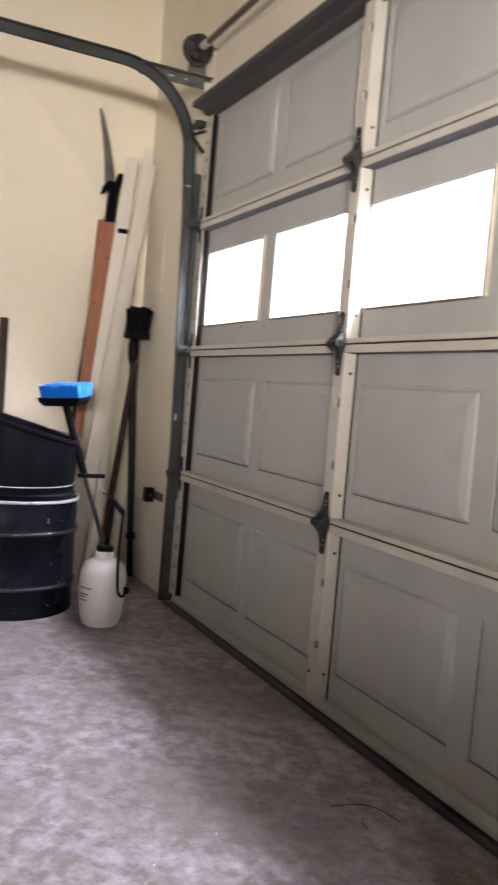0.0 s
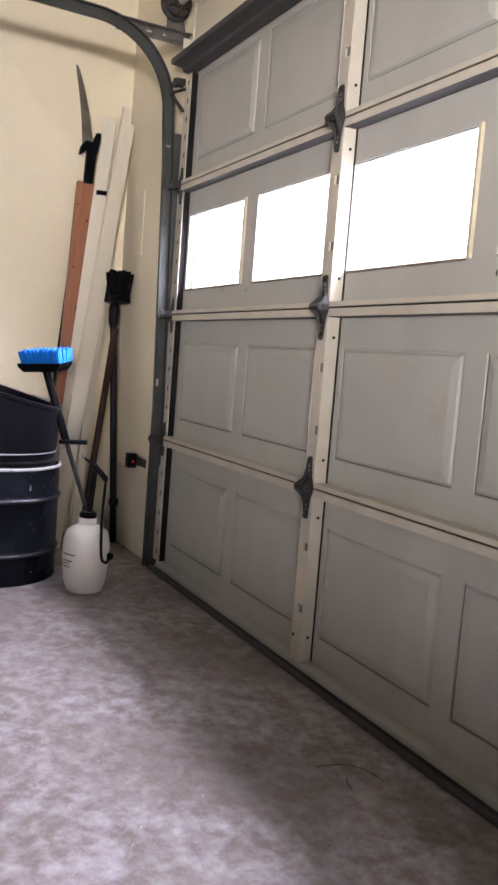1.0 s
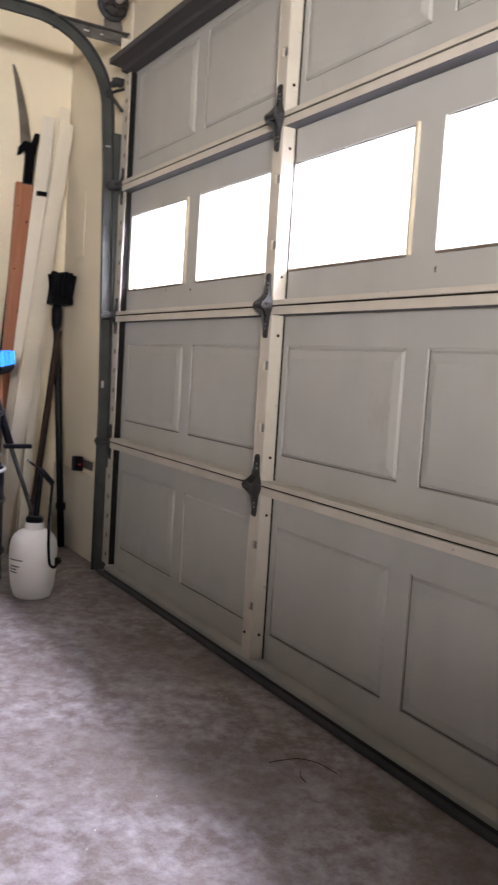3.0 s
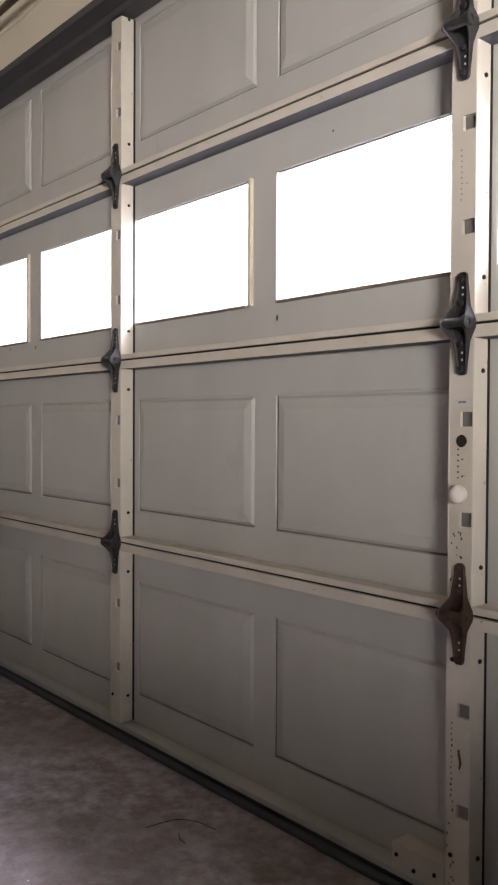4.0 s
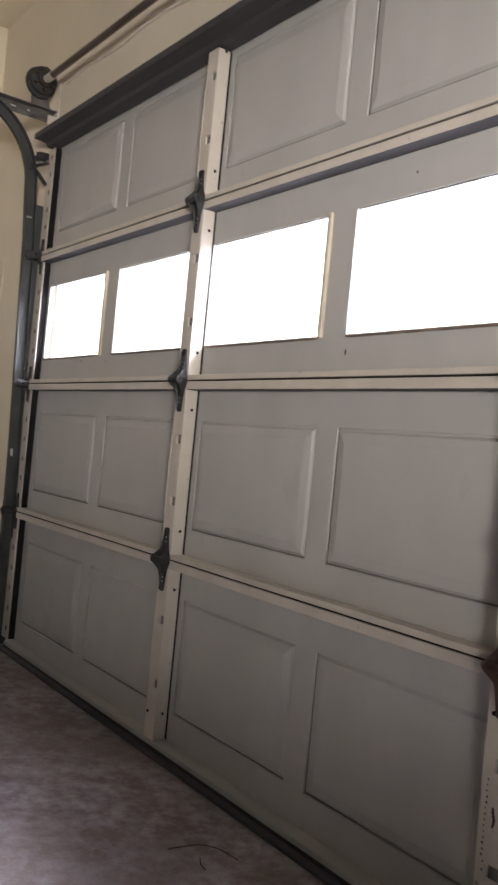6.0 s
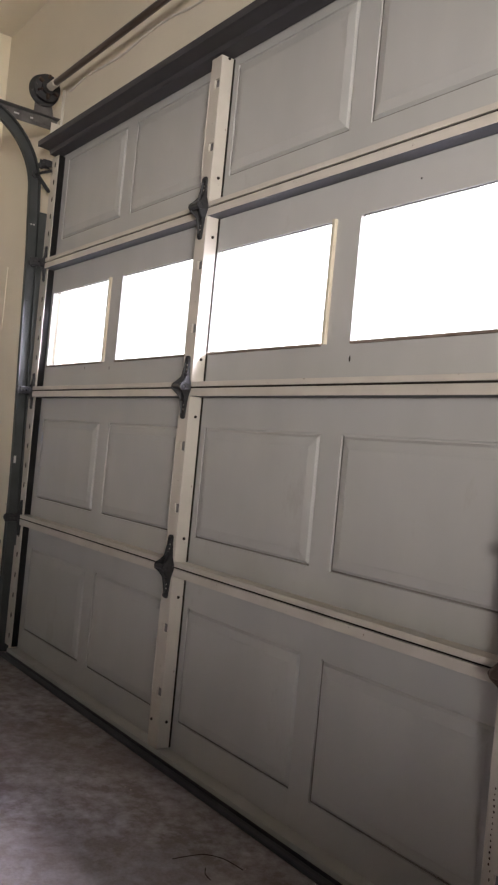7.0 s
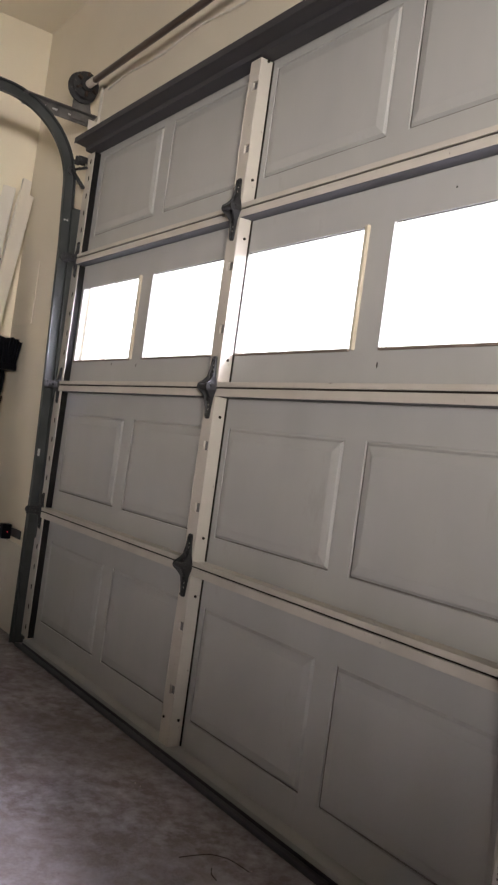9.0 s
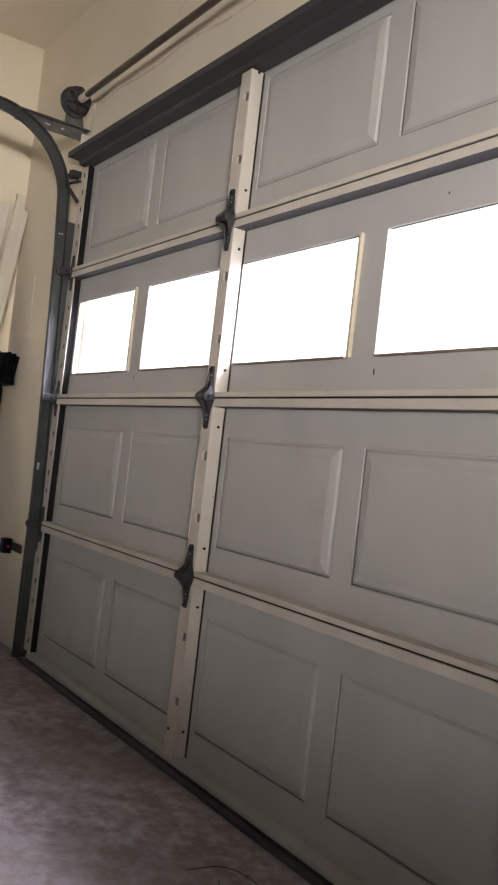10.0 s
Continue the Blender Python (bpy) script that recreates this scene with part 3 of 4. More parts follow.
lock = part("lock_knob", lathe(bmesh.new(), [(0.009, 0), (0.009, 0.006), (0.014, 0.009), (0.0175, 0.016), (0.0165, 0.024), (0.010, 0.029), (0, 0.030)], 20, Matrix.Translation((ms + 0.006, -0.046, 0.771)) @ pose(0, 0, 0, 90, 0, 0)), KNOB, door, "white round plastic lock knob", True)
part("lock_hole", lathe(bmesh.new(), [(0.0115, -0.001), (0.0115, 0.001), (0, 0.001)], 18, Matrix.Translation((ms + 0.001, -STILE_D - 0.0002, 0.868)) @ pose(0, 0, 0, 90, 0, 0)), HOLE, door)
bm = bmesh.new()
for k in range(7):
    for dx in ((0.0,) if k % 3 else (0.0, 0.009)):
        lathe(bm, [(0.0018, -0.0005), (0.0018, 0.0006), (0, 0.0006)], 6, Matrix.Translation((ms - 0.006 + dx, -STILE_D - 0.0004, 0.800 + k * 0.0105 + dx * 0.3)) @ pose(0, 0, 0, 90, 0, 0))
part("pin_holes", bm, HOLE, door)
part("maker_sticker", box(bmesh.new(), (ms - 0.016, -STILE_D - 0.0010, 0.932), (ms + 0.020, -STILE_D - 0.0002, 0.946)), STICKER, door, "small grey printed sticker")
bm = bmesh.new()
for k in range(5):
    box(bm, (ms - 0.006 + k * 0.0035, -STILE_D - 0.0013, 0.9375), (ms - 0.0036 + k * 0.0035, -STILE_D - 0.0009, 0.9415))
part("sticker_print", bm, LABEL_INK, door)
# rust that has bled through along the front of the middle stile
rnd = random.Random(21)
bm = bmesh.new()
spots = [(0.012 + rnd.uniform(-0.001, 0.001), 0.205 + 0.0105 * k, rnd.uniform(0.0012, 0.0024), 1.4) for k in range(14)]
spots += [(0.022 + rnd.uniform(-0.001, 0.001), 1.310 + 0.0100 * k, 0.0013, 1.0) for k in range(10)]
spots += [(rnd.uniform(0.006, 0.030), rnd.uniform(0.585, 0.700), rnd.uniform(0.0010, 0.0022), rnd.uniform(0.8, 2.0)) for k in range(22)]
spots += [(rnd.uniform(0.004, 0.020), rnd.uniform(0.030, 0.200), rnd.uniform(0.0010, 0.0020), rnd.uniform(0.8, 2.4)) for k in range(16)]
spots += [(0.030 + 0.002 * math.sin(k), 0.262 + 0.006 * k, 0.0038 - 0.0004 * abs(k - 3), 1.5) for k in range(6)]
for dx, z, r, tall in spots:
    lathe(bm, [(r, -0.0003), (r * 0.8, 0.0004), (0, 0.0005)], 7, Matrix.Translation((ms - STILE_W / 2 + dx, -STILE_D - 0.0003, z)) @ Matrix.Diagonal((1, 1, tall, 1)) @ pose(0, 0, 0, 90, 0, 0))
tagged(part("rust_spots", bm, RUSTY, door, "small rust spots bleeding through the paint"), kind="stuff")
bm = bmesh.new()
box(bm, (2.290, -0.050, 0.012), (2.4155, -0.046, 0.066), 0.0015)
box(bm, (2.290, -0.048, 0.062), (2.4155, -0.002, 0.066), 0.0015)
bracket = part("bottom_bracket", bm, ALMOND, door, "chipped almond angle bracket at the foot of the stile")
for x, z in ((2.302, 0.044), (2.345, 0.028), (2.394, 0.040)):
    part("bolt", bolt_mesh(0.004), HOLE, bracket).location = (x, -0.0505, z)

# ---------------------------------------------------------------- track, shaft and reel


def track(name, x, flip):
    ob = thing(name, (x, -0.09, FLOOR), "dark galvanised door track, upright and then curved back under the ceiling", "door track")
    r = 0.325
    line = [(0, 0.050, 0.0), (0, 0.030, 0.9), (0, 0.006, 1.70), (0, -0.008, 1.93)]
    line += [(0, -0.008 - r + r * math.cos(a), 1.93 + r * math.sin(a)) for a in [math.radians(d) for d in range(6, 91, 6)]]
    line += [(0, -3.4, 1.965 + r)]
    f = -1 if flip else 1
    c = [(0.0, -0.024), (0.022, -0.024), (0.022, -0.019), (0.003, -0.019), (0.003, 0.019), (0.022, 0.019), (0.022, 0.024), (0.0, 0.024)]
    part("rail", sweep(bmesh.new(), line, [(f * a, b) for a, b in c], (1, 0, 0)), TRACK, ob)
    bm = bmesh.new()
    x0, x1 = sorted((-0.004 * f, -0.0005 * f))
    box(bm, (x0, 0.012, 0.0), (x1, 0.066, 1.86))
    x0, x1 = sorted((-0.022 * f, -0.0005 * f))
    box(bm, (x0, 0.062, 0.0), (x1, 0.067, 1.86))
    part("wall_angle", bm, TRACK, ob)
    for z in (0.30, 0.62, 1.10, 1.48, 1.80):
        for y in (-0.006, 0.006):
            part("bolt", lathe(bmesh.new(), [(0.004, 0), (0.004, 0.003), (0, 0.004)], 8, pose(0, 0, 0, 0, 90 * f, 0)), STICKER if z in (0.62, 1.80) else GALV, ob).location = (0.004 * f, y + 0.02 * (1 - z / 1.9), z)
    part("sticker", box(bmesh.new(), (0.0035, 0.008, 0.795), (0.0045, 0.030, 0.825)), STICKER, ob, "small white sticker")
    # horizontal punched angle that ties the bend to the wall
    bm = bmesh.new()
    box(bm, (-0.006, -0.25, 2.215), (-0.002, 0.068, 2.262), 0.001)
    box(bm, (-0.006, -0.25, 2.258), (0.030, 0.068, 2.262), 0.001)
    brace = part("brace_angle", bm, ZINC, ob, "punched galvanised angle brace")
    for y in (-0.16, -0.11, -0.04, 0.01, 0.05):
        part("slot", box(bmesh.new(), (-0.0018, y - 0.011, 2.236), (-0.001, y + 0.011, 2.243)), STICKER, brace)
    return ob


track("door_track", -0.052, False)
# top bracket: two dark arms from the roller in the bend to the end of the top section
bracket = thing("top_bracket", (-0.037, -0.095, 1.99), "dark steel top roller bracket on the end of the top section", "door hardware")
for k, (end, wide) in enumerate((((0.055, 0.042, 0.012), 0.006), ((0.048, 0.040, -0.075), 0.008))):
    part("arm", tube(bmesh.new(), [(0.0, 0.0, 0.0), (end[0] * 0.5, end[1] * 0.5 - 0.004, end[2] * 0.45), end], wide, 6), GALV, bracket)
part("roller", lathe(bmesh.new(), [(0, -0.016), (0.014, -0.016), (0.018, -0.012), (0.018, -0.004), (0.005, -0.002), (0.005, 0.020), (0, 0.020)], 16, pose(0, 0, 0, 0, 90, 0)), GALV, bracket, "small steel roller", True)
track("door_track", DOOR_W + 0.052, True)

shaft = thing("torsion_shaft", (-0.012, -0.10, 2.336), "dark steel torsion shaft with a cable reel over the door", "door hardware")
part("shaft", lathe(bmesh.new(), [(0, -0.02), (0.0130, -0.02), (0.0130, 4.91), (0, 4.91)], 16, pose(0, 0, 0, 0, 90, 0)), SHAFT, shaft, smooth=True)
reel_profile = [(0.016, -0.005), (0.064, -0.005), (0.066, 0.0), (0.064, 0.006), (0.050, 0.010), (0.050, 0.014), (0.053, 0.017), (0.050, 0.020), (0.053, 0.023), (0.050, 0.026), (0.053, 0.029), (0.050, 0.034), (0.056, 0.040), (0.030, 0.046), (0.030, 0.062), (0.016, 0.062)]
reel = part("cable_reel", lathe(bmesh.new(), reel_profile, 36, pose(-0.025, 0, 0.005, 0, 90, 0)), GALV, shaft, "grooved cast cable reel", True)
part("collar", lathe(bmesh.new(), [(0.0130, 0), (0.0165, 0.002), (0.0165, 0.060), (0.0130, 0.062)], 18, pose(0.045, 0, 0, 0, 90, 0)), ALMOND, shaft, "pale sleeve beside the reel", True)
bm = bmesh.new()
for k in range(6):
    a = k * math.pi / 3
    box(bm, (0.018, -0.005, 0.024), (0.034, 0.005, 0.050), 0.001, pose(0, math.cos(a) * 0.0, 0, 0, 0, 0) @ pose(0, 0, 0.005, math.degrees(a), 0, 0))
part("reel_lug", bm, RUSTY, reel)
bm = bmesh.new()
prism(bm, [(-0.03, -0.13), (0.055, -0.13), (0.055, -0.09), (0.03, 0.02), (0.0, 0.045), (-0.03, 0.02)], -0.002, 0.002, pose(-0.036, 0, 0, 0, 0, 90))
part("bearing_plate", bm, ZINC, shaft, "galvanised bearing plate")
bm = bmesh.new()
box(bm, (0.012, 0.068, -0.19), (0.016, 0.079, 0.02))
box(bm, (0.012, 0.030, -0.19), (0.016, 0.070, -0.13))
part("jamb_strap", bm, ALMOND, shaft)

# white cord along the wall above the door
bm = bmesh.new()
pts = [(0.06 + 0.16 * k, WALL_Y - 0.005, 2.335 + 0.010 * math.sin(k * 1.7) + 0.006 * math.sin(k * 0.63)) for k in range(28)]
tube(bm, smooth_curve(pts, 4), 0.0042, 8)
tagged(part("wall_cord", bm, CORD, smooth=True), "white cord tacked along the wall above the door", "cord")

# rollers and end hinges that run in the track
for k, z in enumerate(JOINTS[1:4] + [2.03]):
    ob = thing("track_roller", (-0.024, -0.080, z), "galvanised roller bracket between door and track", "door hardware", "rollers in the track")
    part("stem", lathe(bmesh.new(), [(0, -0.012), (0.005, -0.012), (0.005, 0.045), (0, 0.045)], 10, pose(0, 0, 0, 0, 90, 0)), GALV, ob)
    part("wheel", lathe(bmesh.new(), [(0, -0.016), (0.013, -0.016), (0.015, -0.012), (0.013, -0.007), (0, -0.007)], 18, pose(0, 0, 0, 0, 90, 0)), GALV, ob, smooth=True)
    bm = bmesh.new()
    box(bm, (0.010, -0.018, -0.017), (0.016, 0.028, 0.017), 0.003)
    box(bm, (0.034, -0.014, -0.014), (0.040, 0.028, 0.014), 0.003)
    part("bracket", bm, GALV, ob)

# safety sensor on its arm
ob = thing("safety_sensor", (-0.180, -0.115, 0.432), "black door safety sensor with a red light on a grey arm", "sensor")
part("case", box(bmesh.new(), (-0.022, -0.02, -0.032), (0.022, 0.02, 0.032), 0.004), BLACK_PLASTIC, ob)
part("light", lathe(bmesh.new(), [(0.0022, 0), (0.0022, 0.001), (0, 0.0015)], 10, Matrix.Translation((0.0225, 0.002, -0.002)) @ pose(0, 0, 0, 0, 90, 0)), RED_LED, ob, "lit red indicator")
part("arm", box(bmesh.new(), (0.015, 0.021, -0.018), (0.128, 0.025, 0.018), 0.001), TRACK, ob)

# ---------------------------------------------------------------- things in the corner


def plank(name, foot, head, width, thick, mat, label, category, group="", spin=0.0):
    """A sawn board from foot to head; its wide side turns by spin about its length."""
    foot, head = Vector(foot), Vector(head)
    length = (head - foot).length
    bm = box(bmesh.new(), (-thick / 2, -width / 2, 0), (thick / 2, width / 2, length), 0.002)
    ob = part(name, bm, mat)
    z = (head - foot).normalized()
    y = Vector((0, 1, 0))
    y = (y - z * y.dot(z)).normalized()
    x = y.cross(z)
    m = Matrix((x, y, z)).transposed().to_4x4()
    ob.matrix_world = Matrix.Translation(foot) @ m @ pose(0, 0, 0, 0, 0, spin)
    return tagged(ob, label, category, group)


G = "boards leaning in the corner"
plank("board", (-0.555, -0.365, FLOOR + 0.004), (-0.745, -0.135, 2.042), 0.062, 0.018, BOARD_WHITE, "long white painted board leaning in the corner", "board", G, -14)
plank("board", (-0.430, -0.385, FLOOR + 0.004), (-0.700, -0.062, 2.020), 0.077, 0.020, BOARD_WHITE, "long white painted board leaning in front of another", "board", G, 16)
plank("board", (-0.566, -0.261, FLOOR + 0.004), (-0.715, -0.063, 2.091), 0.046, 0.016, BOARD_WHITE, "long white trim board leaning behind the others", "board", G, 8)
plank("board", (-0.505, -0.265, FLOOR + 0.004), (-0.645, -0.184, 0.859), 0.040, 0.016, BOARD_WHITE, "short white trim offcut leaning in the corner", "board", G, 10)
stud = plank("lumber", (-0.594, -0.355, FLOOR + 0.004), (-0.740, -0.240, 1.709), 0.086, 0.038, CEDAR, "reddish brown lumber stud leaning against the wall", "lumber", "", -3)
plank("wood_strip", (-0.727, -0.690, FLOOR + 0.004), (-0.761, -0.700, 1.184), 0.040, 0.022, BROWN_WOOD, "dark brown wood strip against the side wall", "lumber", "", 0)

for k, (dy, z, r) in enumerate(((0.018, 1.55, 0.006), (-0.022, 1.32, 0.005), (0.010, 1.12, 0.007), (0.028, 0.98, 0.005), (-0.012, 0.86, 0.006), (-0.030, 1.62, 0.004))):
    knot = part("knot", lathe(bmesh.new(), [(r, -0.0005), (r * 0.9, 0.0006), (0, 0.0008)], 9, Matrix.Translation((0.019, dy, z)) @ pose(0, 0, 0, 0, 90, 0)), BROWN_WOOD, stud, "dark knot")

# pole saw behind the stud
ob = thing("pole_saw", (-0.634, -0.423, FLOOR), "pole saw with a curved grey blade and black head", "saw")


def rel(p, base):
    return tuple(Vector(p) - Vector(base))


SB = (-0.634, -0.423, FLOOR)
part("pole", tube(bmesh.new(), [(0, 0, 0.003), rel((-0.770, -0.251, 1.692), SB)], 0.013), BLACK_PLASTIC, ob)
bm = bmesh.new()
left, right = [], []
for k in range(15):
    t = k / 14
    cy = -0.240 - 0.024 * t - 0.050 * t * t
    cz = 1.839 + 0.392 * t
    w = 0.023 * (1 - t) ** 0.6 + 0.005
    left.append((cy - w, cz))
    right.append((cy + w * 0.9, cz))
outline = left + list(reversed(right))
va = [bm.verts.new(rel((-0.697, y - 0.012, z), SB)) for y, z in outline]
vb = [bm.verts.new(rel((-0.694, y - 0.012, z), SB)) for y, z in outline]
for k in range(14):
    for v in (va, vb):
        bm.faces.new((v[k], v[k + 1], v[28 - k], v[29 - k]))
for k in range(30):
    bm.faces.new((va[k], va[(k + 1) % 30], vb[(k + 1) % 30], vb[k]))
part("blade", bm, BLADE, ob, "curved grey pruning blade")
bm = bmesh.new()
prism(bm, [(-0.020, 0.0), (0.022, 0.0), (0.030, 0.12), (0.046, 0.20), (0.050, 0.235), (0.030, 0.238), (0.012, 0.190), (-0.022, 0.195), (-0.044, 0.165), (-0.052, 0.125), (-0.036, 0.128), (-0.022, 0.150), (-0.014, 0.135)], -0.012, 0.012, Matrix.Translation(rel((-0.693, -0.244, 1.702), SB)) @ pose(0, 0, 0, 0, 0, 90))
part("head", bm, BLACK_PLASTIC, ob, "black plastic head with a hook")
part("pull_cord", tube(bmesh.new(), smooth_curve([rel(p, SB) for p in ((-0.730, -0.180, 1.902), (-0.725, -0.193, 1.802), (-0.725, -0.230, 1.737), (-0.725, -0.255, 1.717))]), 0.003, 6), CORD, ob)
part("clip", box(bmesh.new(), rel((-0.725, -0.196, 1.656), SB), rel((-0.685, -0.140, 1.678), SB), 0.004), BLACK_PLASTIC, ob)

# push broom, upside down, and a brown pole beside it
BB = (-0.510, -0.065, FLOOR)
ob = thing("push_broom", BB, "black push broom standing head up in the corner", "broom")
part("handle", tube(bmesh.new(), [(0, 0, 0.002), rel((-0.625, -0.100, 1.150), BB)], 0.0165), BLACK_PLASTIC, ob)
part("joint", lathe(bmesh.new(), [(0.013, 0), (0.024, 0.004), (0.024, 0.034), (0.013, 0.038)], 14, Matrix.Translation(rel((-0.541, -0.065, 0.157), BB))), BLACK_PLASTIC, ob)
part("socket", lathe(bmesh.new(), [(0.015, 0), (0.024, 0.03), (0.026, 0.10), (0.018, 0.13), (0, 0.13)], 14, Matrix.Translation(rel((-0.619, -0.097, 1.019), BB))), BLACK_PLASTIC, ob)
part("block", box(bmesh.new(), rel((-0.725, -0.147, 1.144), BB), rel((-0.545, -0.043, 1.175), BB), 0.005), BLACK_PLASTIC, ob)
rnd = random.Random(5)
bm = bmesh.new()
for i in range(20):
    for j in range(11):
        x, y = -0.720 + 0.0085 * i, -0.140 + 0.009 * j
        h = 0.115 + rnd.uniform(-0.012, 0.012)
        s = 0.0042
        base = [bm.verts.new(rel((x + a * s, y + b * s, 1.172), BB)) for a, b in ((-1, -1), (1, -1), (1, 1), (-1, 1))]
        lx, ly = rnd.uniform(-0.018, 0.018), rnd.uniform(-0.018, 0.018)
        top = [bm.verts.new(rel((x + a * s * 1.3 + lx, y + b * s * 1.3 + ly, 1.172 + h), BB)) for a, b in ((-1, -1), (1, -1), (1, 1), (-1, 1))]
        for k in range(4):
            bm.faces.new((base[k], base[(k + 1) % 4], top[(k + 1) % 4], top[k]))
        bm.faces.new(top)
tagged(part("bristles", bm, BLACK_PLASTIC, ob, "stiff black bristles"), kind="stuff")
ob = part("wooden_pole", tube(bmesh.new(), [(-0.466, -0.243, FLOOR + 0.002), (-0.605, -0.090, 1.019)], 0.016), BROWN_WOOD, smooth=True)
tagged(ob, "dark brown wooden pole leaning in the corner", "pole")

# steel drum with a tub standing in it
DB = (-0.089, -0.734, FLOOR)
ob = thing("steel_drum", DB, "short glossy black steel drum with scuffed hoops", "drum")
R = 0.268
prof = [(0, 0.004), (R - 0.012, 0.004), (R, 0.0), (R + 0.004, 0.008), (R + 0.002, 0.02)]
for h0 in (0.118, 0.330):
    prof += [(R, h0 - 0.016), (R + 0.004, h0 - 0.010), (R + 0.010, h0), (R + 0.004, h0 + 0.010), (R, h0 + 0.016)]
prof += [(R, 0.452), (R - 0.004, 0.456), (R - 0.006, 0.30), (R - 0.008, 0.012), (0, 0.012)]
part("body", lathe(bmesh.new(), prof, 72), BLACK_PAINT, ob, smooth=True)
part("lid_ring", lathe(bmesh.new(), [(R - 0.003, 0.448), (R + 0.006, 0.448), (R + 0.008, 0.453), (R + 0.006, 0.458), (R - 0.003, 0.459), (R - 0.003, 0.448)], 72), RING, ob, "bright metal lid ring", True)
for h0 in (0.118, 0.330):
    part("hoop", lathe(bmesh.new(), [(R + 0.0055, h0 - 0.0075), (R + 0.0108, h0 - 0.002), (R + 0.0108, h0 + 0.002), (R + 0.0055, h0 + 0.0075)], 72), SCUFF_HIGHLIGHT, ob, "scuffed black hoop with its highlights painted pale", True)
TB = (DB[0], DB[1], FLOOR + 0.016)
ob = thing("black_tub", TB, "black plastic tub with a slanted rim standing in the drum", "tub")
bm = bmesh.new()
lathe(bm, [(0, 0.0), (0.225, 0.0), (0.235, 0.02), (0.246, 0.44), (0.254, 0.445), (0.256, 0.458), (0.247, 0.466), (0.250, 0.50), (0.253, 0.635), (0.261, 0.640), (0.262, 0.652), (0.256, 0.656), (0.247, 0.650), (0.240, 0.50), (0.225, 0.05), (0, 0.04)], 64)
for v in bm.verts:
    if v.co.z > 0.55:
        v.co.z += 0.082 - 0.26 * v.co.y - 0.05 * v.co.x
part("body", bm, BLACK_PLASTIC, ob, smooth=True)
part("collar", lathe(bmesh.new(), [(0.2555, 0.4930), (0.2572, 0.4942), (0.2555, 0.4955), (0.2495, 0.4955), (0.2480, 0.4930), (0.2555, 0.4930)], 64), RING, ob, "thin pale collar round the tub", True)
part("rim_wire", tube(bmesh.new(), smooth_curve([(-0.18, 0.19, 0.70), (-0.08, 0.25, 0.685), (0.03, 0.262, 0.672)]), 0.003, 6), RING, ob)
part("side_handle", box(bmesh.new(), (0.10, 0.24, 0.525), (0.13, 0.352, 0.542), 0.005), BLACK_PLASTIC, ob)

# blue wash brush on a pole
PB = (0.056, -0.276, FLOOR)
ob = thing("wash_brush", PB, "blue-bristled wash brush on a thin pole leaning on the tub", "brush")
tip = Vector((-0.006, -0.560, 0.826))
low = Vector((0.012, -0.470, 0.550))
part("pole", tube(bmesh.new(), [(0, 0, 0.003), rel(low, PB)], 0.009), GALV, ob, "thin grey metal pole", True)
part("grip", tube(bmesh.new(), [rel(low.lerp(tip, -0.06), PB), rel(low.lerp(tip, 0.5), PB), rel(low.lerp(tip, 0.98), PB)], 0.016), BLACK_PLASTIC, ob, smooth=True)
turn = Matrix.Translation(rel(tip, PB)) @ pose(0, 0, 0, 0, -4, 36) @ pose(0, 0, 0, 10, 0, 0)
bm = bmesh.new()
prism(bm, [(-0.110, 0.018), (-0.104, 0.002), (-0.080, -0.016), (0.080, -0.016), (0.104, 0.004), (0.108, 0.018)], -0.040, 0.040, turn)
part("block", bm, BLACK_PLASTIC, ob)
bm = bmesh.new()
for i in range(28):
    for j in range(9):
        x, y = -0.094 + 0.188 * i / 27 + rnd.uniform(-0.001, 0.001), -0.036 + 0.009 * j + rnd.uniform(-0.001, 0.001)
        h = 0.052 + rnd.uniform(-0.006, 0.005)
        s = 0.0029
        base = [bm.verts.new(turn @ Vector((x + 0.010 + a * s, y + b * s, 0.016))) for a, b in ((-1, -1), (1, -1), (1, 1), (-1, 1))]
        lx, ly = rnd.uniform(-0.003, 0.003) + x * 0.02, rnd.uniform(-0.003, 0.003) + 0.20 * y
        w = s * 1.2
        top = [bm.verts.new(turn @ Vector((x + 0.010 + a * w + lx, y + b * w + ly, 0.016 + h))) for a, b in ((-1, -1), (1, -1), (1, 1), (-1, 1))]
        for k in range(4):
            bm.faces.new((base[k], base[(k + 1) % 4], top[(k + 1) % 4], top[k]))
        bm.faces.new(top)
tagged(part("bristles", bm, BLUE, ob, "bright blue bristles"), kind="stuff")

# pump sprayer
PS = (0.265, -0.428, FLOOR)
ob = thing("pump_sprayer", PS, "white plastic pump sprayer with a black hose and wand", "sprayer")
part("tank", lathe(bmesh.new(), [(0, 0.0), (0.058, 0.0), (0.068, 0.006), (0.080, 0.04), (0.087, 0.10), (0.090, 0.150), (0.0875, 0.158), (0.0895, 0.166), (0.089, 0.195), (0.085, 0.216), (0.077, 0.234), (0.063, 0.249), (0.046, 0.258), (0.036, 0.262), (0.036, 0.288), (0, 0.288)], 44), POLY, ob, smooth=True)
part("cap", lathe(bmesh.new(), [(0.030, 0.282), (0.033, 0.284), (0.033, 0.304), (0.026, 0.310), (0, 0.310)], 24), BLACK_PLASTIC, ob, smooth=True)
part("pump_rod", tube(bmesh.new(), [(0, 0.004, 0.300), (-0.012, 0.020, 0.47)], 0.011), BLACK_PLASTIC, ob, smooth=True)
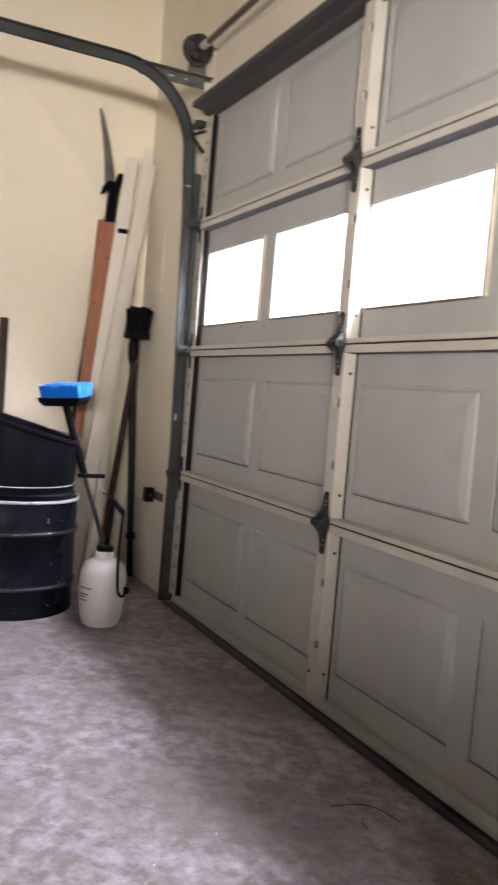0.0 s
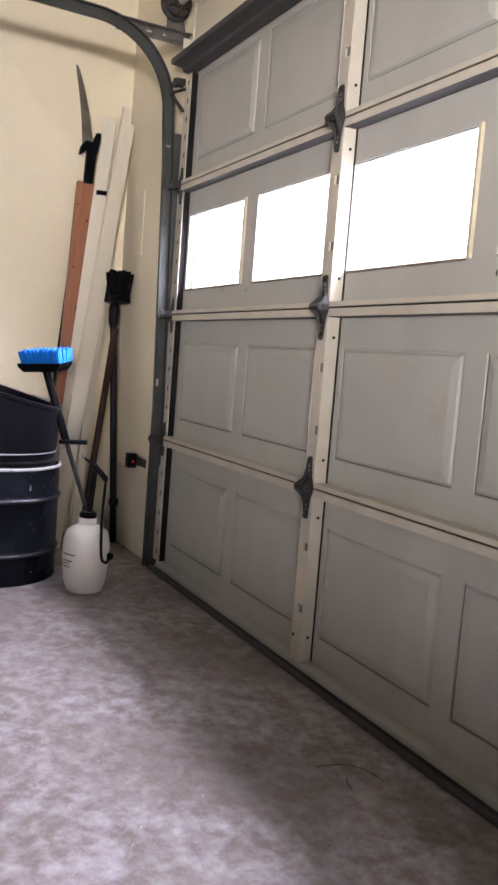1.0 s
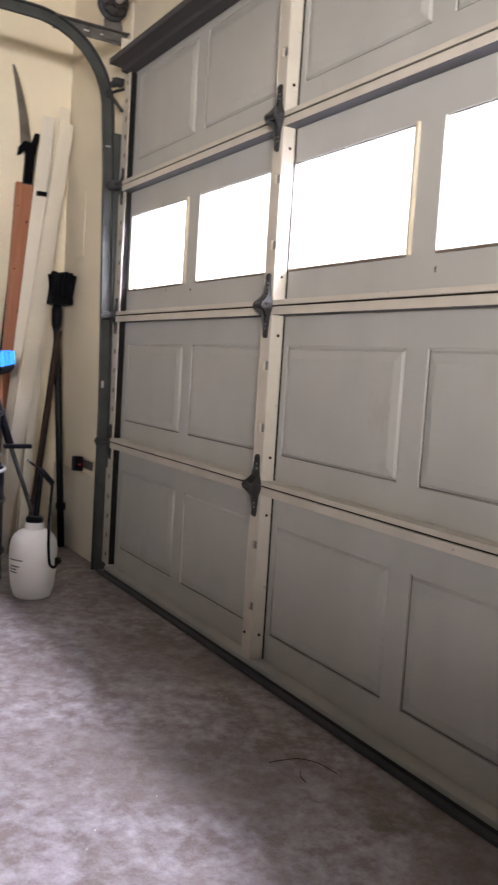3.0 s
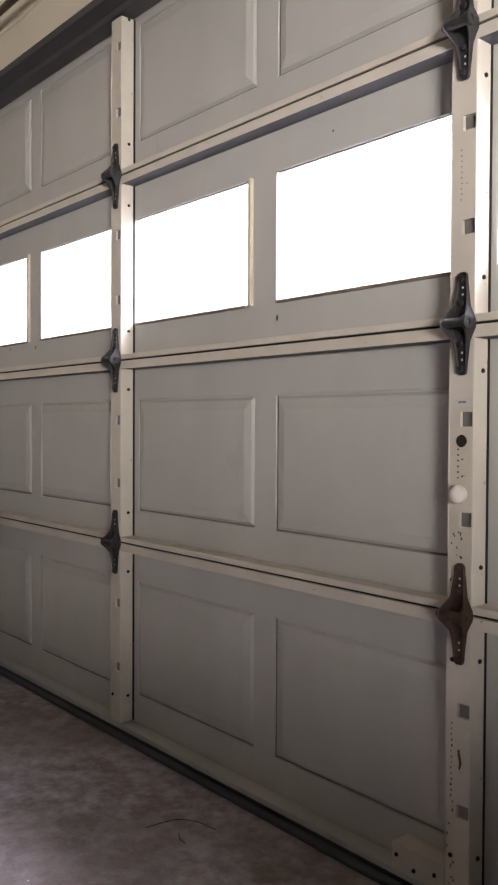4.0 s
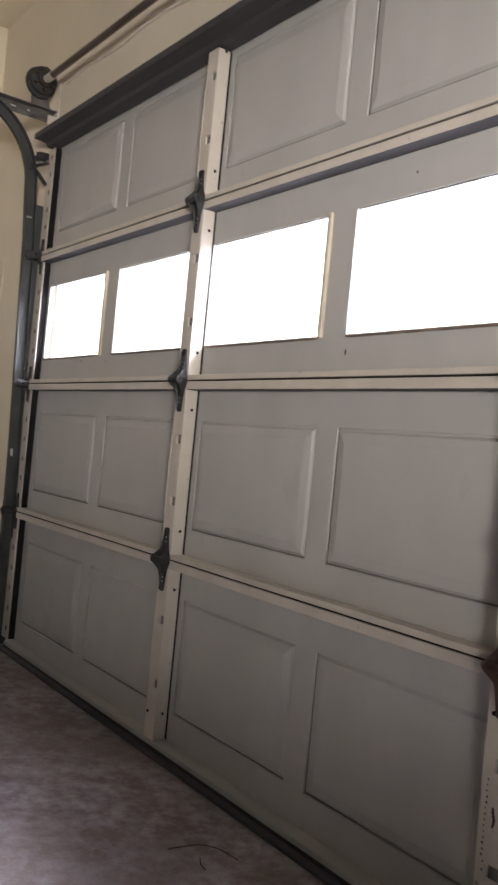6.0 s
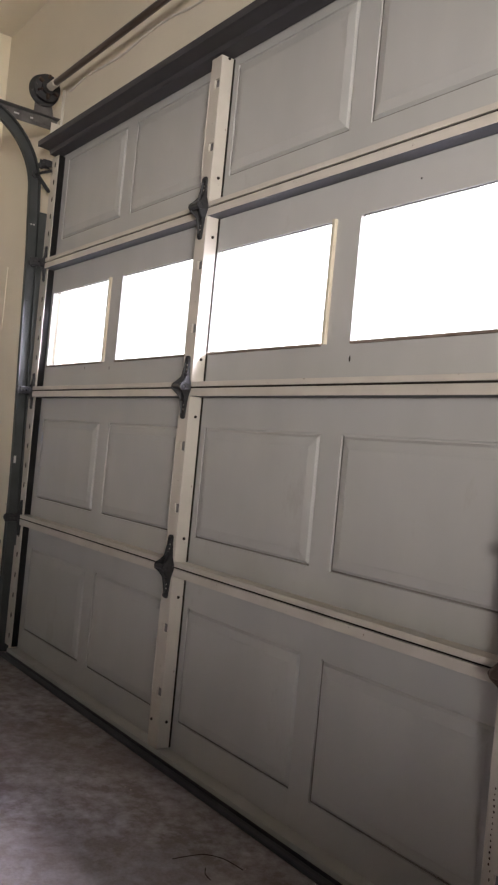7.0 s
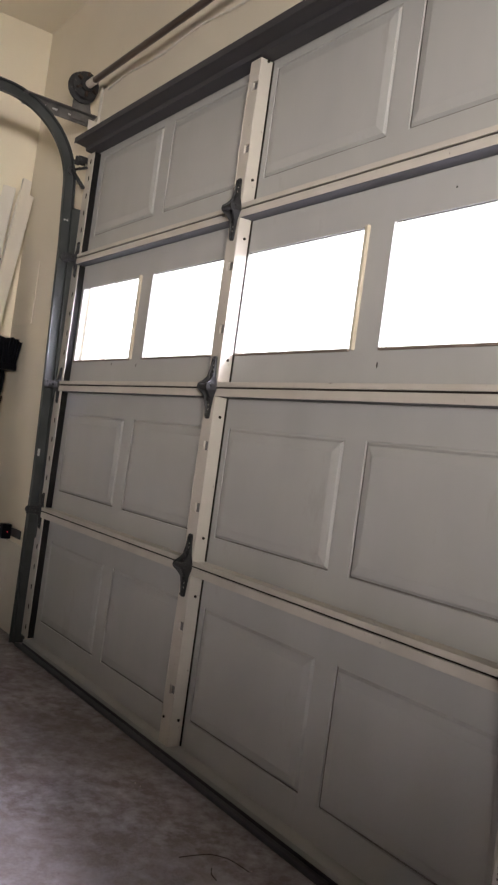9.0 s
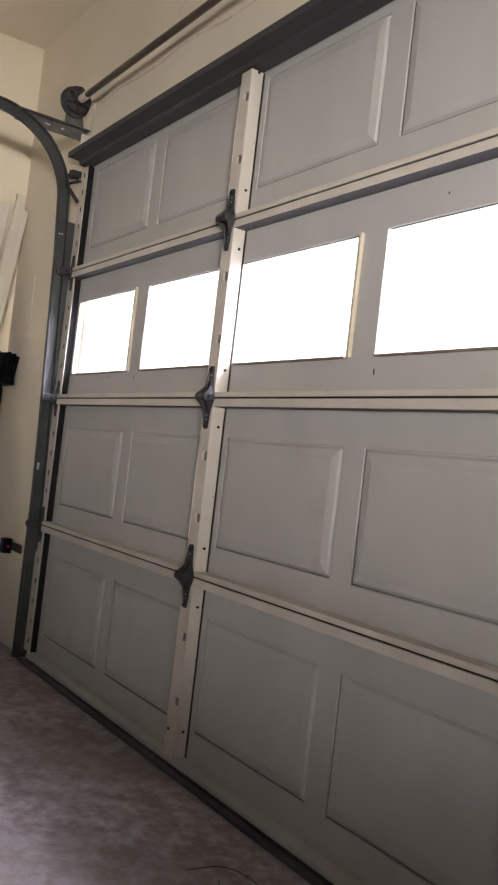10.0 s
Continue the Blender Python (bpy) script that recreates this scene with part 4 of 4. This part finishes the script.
part("hose", tube(bmesh.new(), smooth_curve([(0.040, 0.050, 0.440), (0.062, 0.040, 0.40), (0.082, 0.030, 0.30), (0.096, 0.028, 0.20), (0.098, 0.034, 0.145), (0.086, 0.056, 0.128), (0.060, 0.074, 0.138)], 6), 0.0055, 8), BLACK_PLASTIC, ob, smooth=True)
part("valve", lathe(bmesh.new(), [(0, -0.012), (0.014, -0.012), (0.016, 0.0), (0.014, 0.016), (0, 0.016)], 14, Matrix.Translation((0.050, 0.076, 0.142)) @ pose(0, 0, 0, 90, 0, 30)), BLACK_PLASTIC, ob)
bm = bmesh.new()
tube(bm, smooth_curve([(0.040, 0.052, 0.438), (0.032, 0.030, 0.465), (0.022, 0.006, 0.492)], 5), 0.011)
part("trigger_grip", bm, BLACK_PLASTIC, ob, smooth=True)
part("wand", tube(bmesh.new(), [(0.022, 0.006, 0.492), (0.010, -0.036, 0.522)], 0.004, 8), BLACK_PLASTIC, ob)
part("nozzle", lathe(bmesh.new(), [(0.006, 0), (0.006, 0.012), (0, 0.014)], 10, Matrix.Translation((0.010, -0.036, 0.517))), RING, ob)
bm = bmesh.new()
for k, (z, a0, a1, hh) in enumerate(((0.152, 4.75, 5.55, 0.009), (0.132, 4.80, 5.40, 0.005), (0.121, 4.80, 5.25, 0.005), (0.110, 4.80, 5.30, 0.004))):
    rr = 0.0895
    for s in range(6):
        aa, ab = a0 + (a1 - a0) * s / 6, a0 + (a1 - a0) * (s + 1) / 6
        bm.faces.new([bm.verts.new((rr * math.cos(a), rr * math.sin(a), z + dz - 0.12 * 0.04)) for a, dz in ((aa, 0), (ab, 0), (ab, hh), (aa, hh))])
bmesh.ops.solidify(bm, geom=bm.faces[:], thickness=0.001)
part("print_bars", bm, LABEL_INK, ob, "faded dark print")

# litter on the slab
ob = part("twig", tube(bmesh.new(), smooth_curve([(1.787, -0.304, FLOOR + 0.003), (1.793, -0.264, FLOOR + 0.004), (1.802, -0.225, FLOOR + 0.003), (1.840, -0.199, FLOOR + 0.004), (1.895, -0.186, FLOOR + 0.002)], 5), 0.0010, 6), BROWN_WOOD)
tagged(ob, "thin dark curved twig lying on the concrete", "twig")
ob = part("twig", tube(bmesh.new(), smooth_curve([(1.854, -0.259, FLOOR + 0.003), (1.875, -0.273, FLOOR + 0.003), (1.901, -0.277, FLOOR + 0.003)], 4), 0.0012, 6), BROWN_WOOD)
tagged(ob, "short dark twig lying on the concrete", "twig")
bm = bmesh.new()
rnd = random.Random(9)
for k in range(36):
    x, y, r = rnd.uniform(0.2, 2.6), rnd.uniform(-1.3, -0.12), rnd.uniform(0.0012, 0.003)
    lathe(bm, [(0, 0), (r, 0.0005), (r * 0.8, r * 0.7), (0, r)], 5, Matrix.Translation((x, y, FLOOR + 0.0005)))
tagged(part("grit", bm, CORD), "pale grit scattered on the concrete", "grit", kind="stuff")
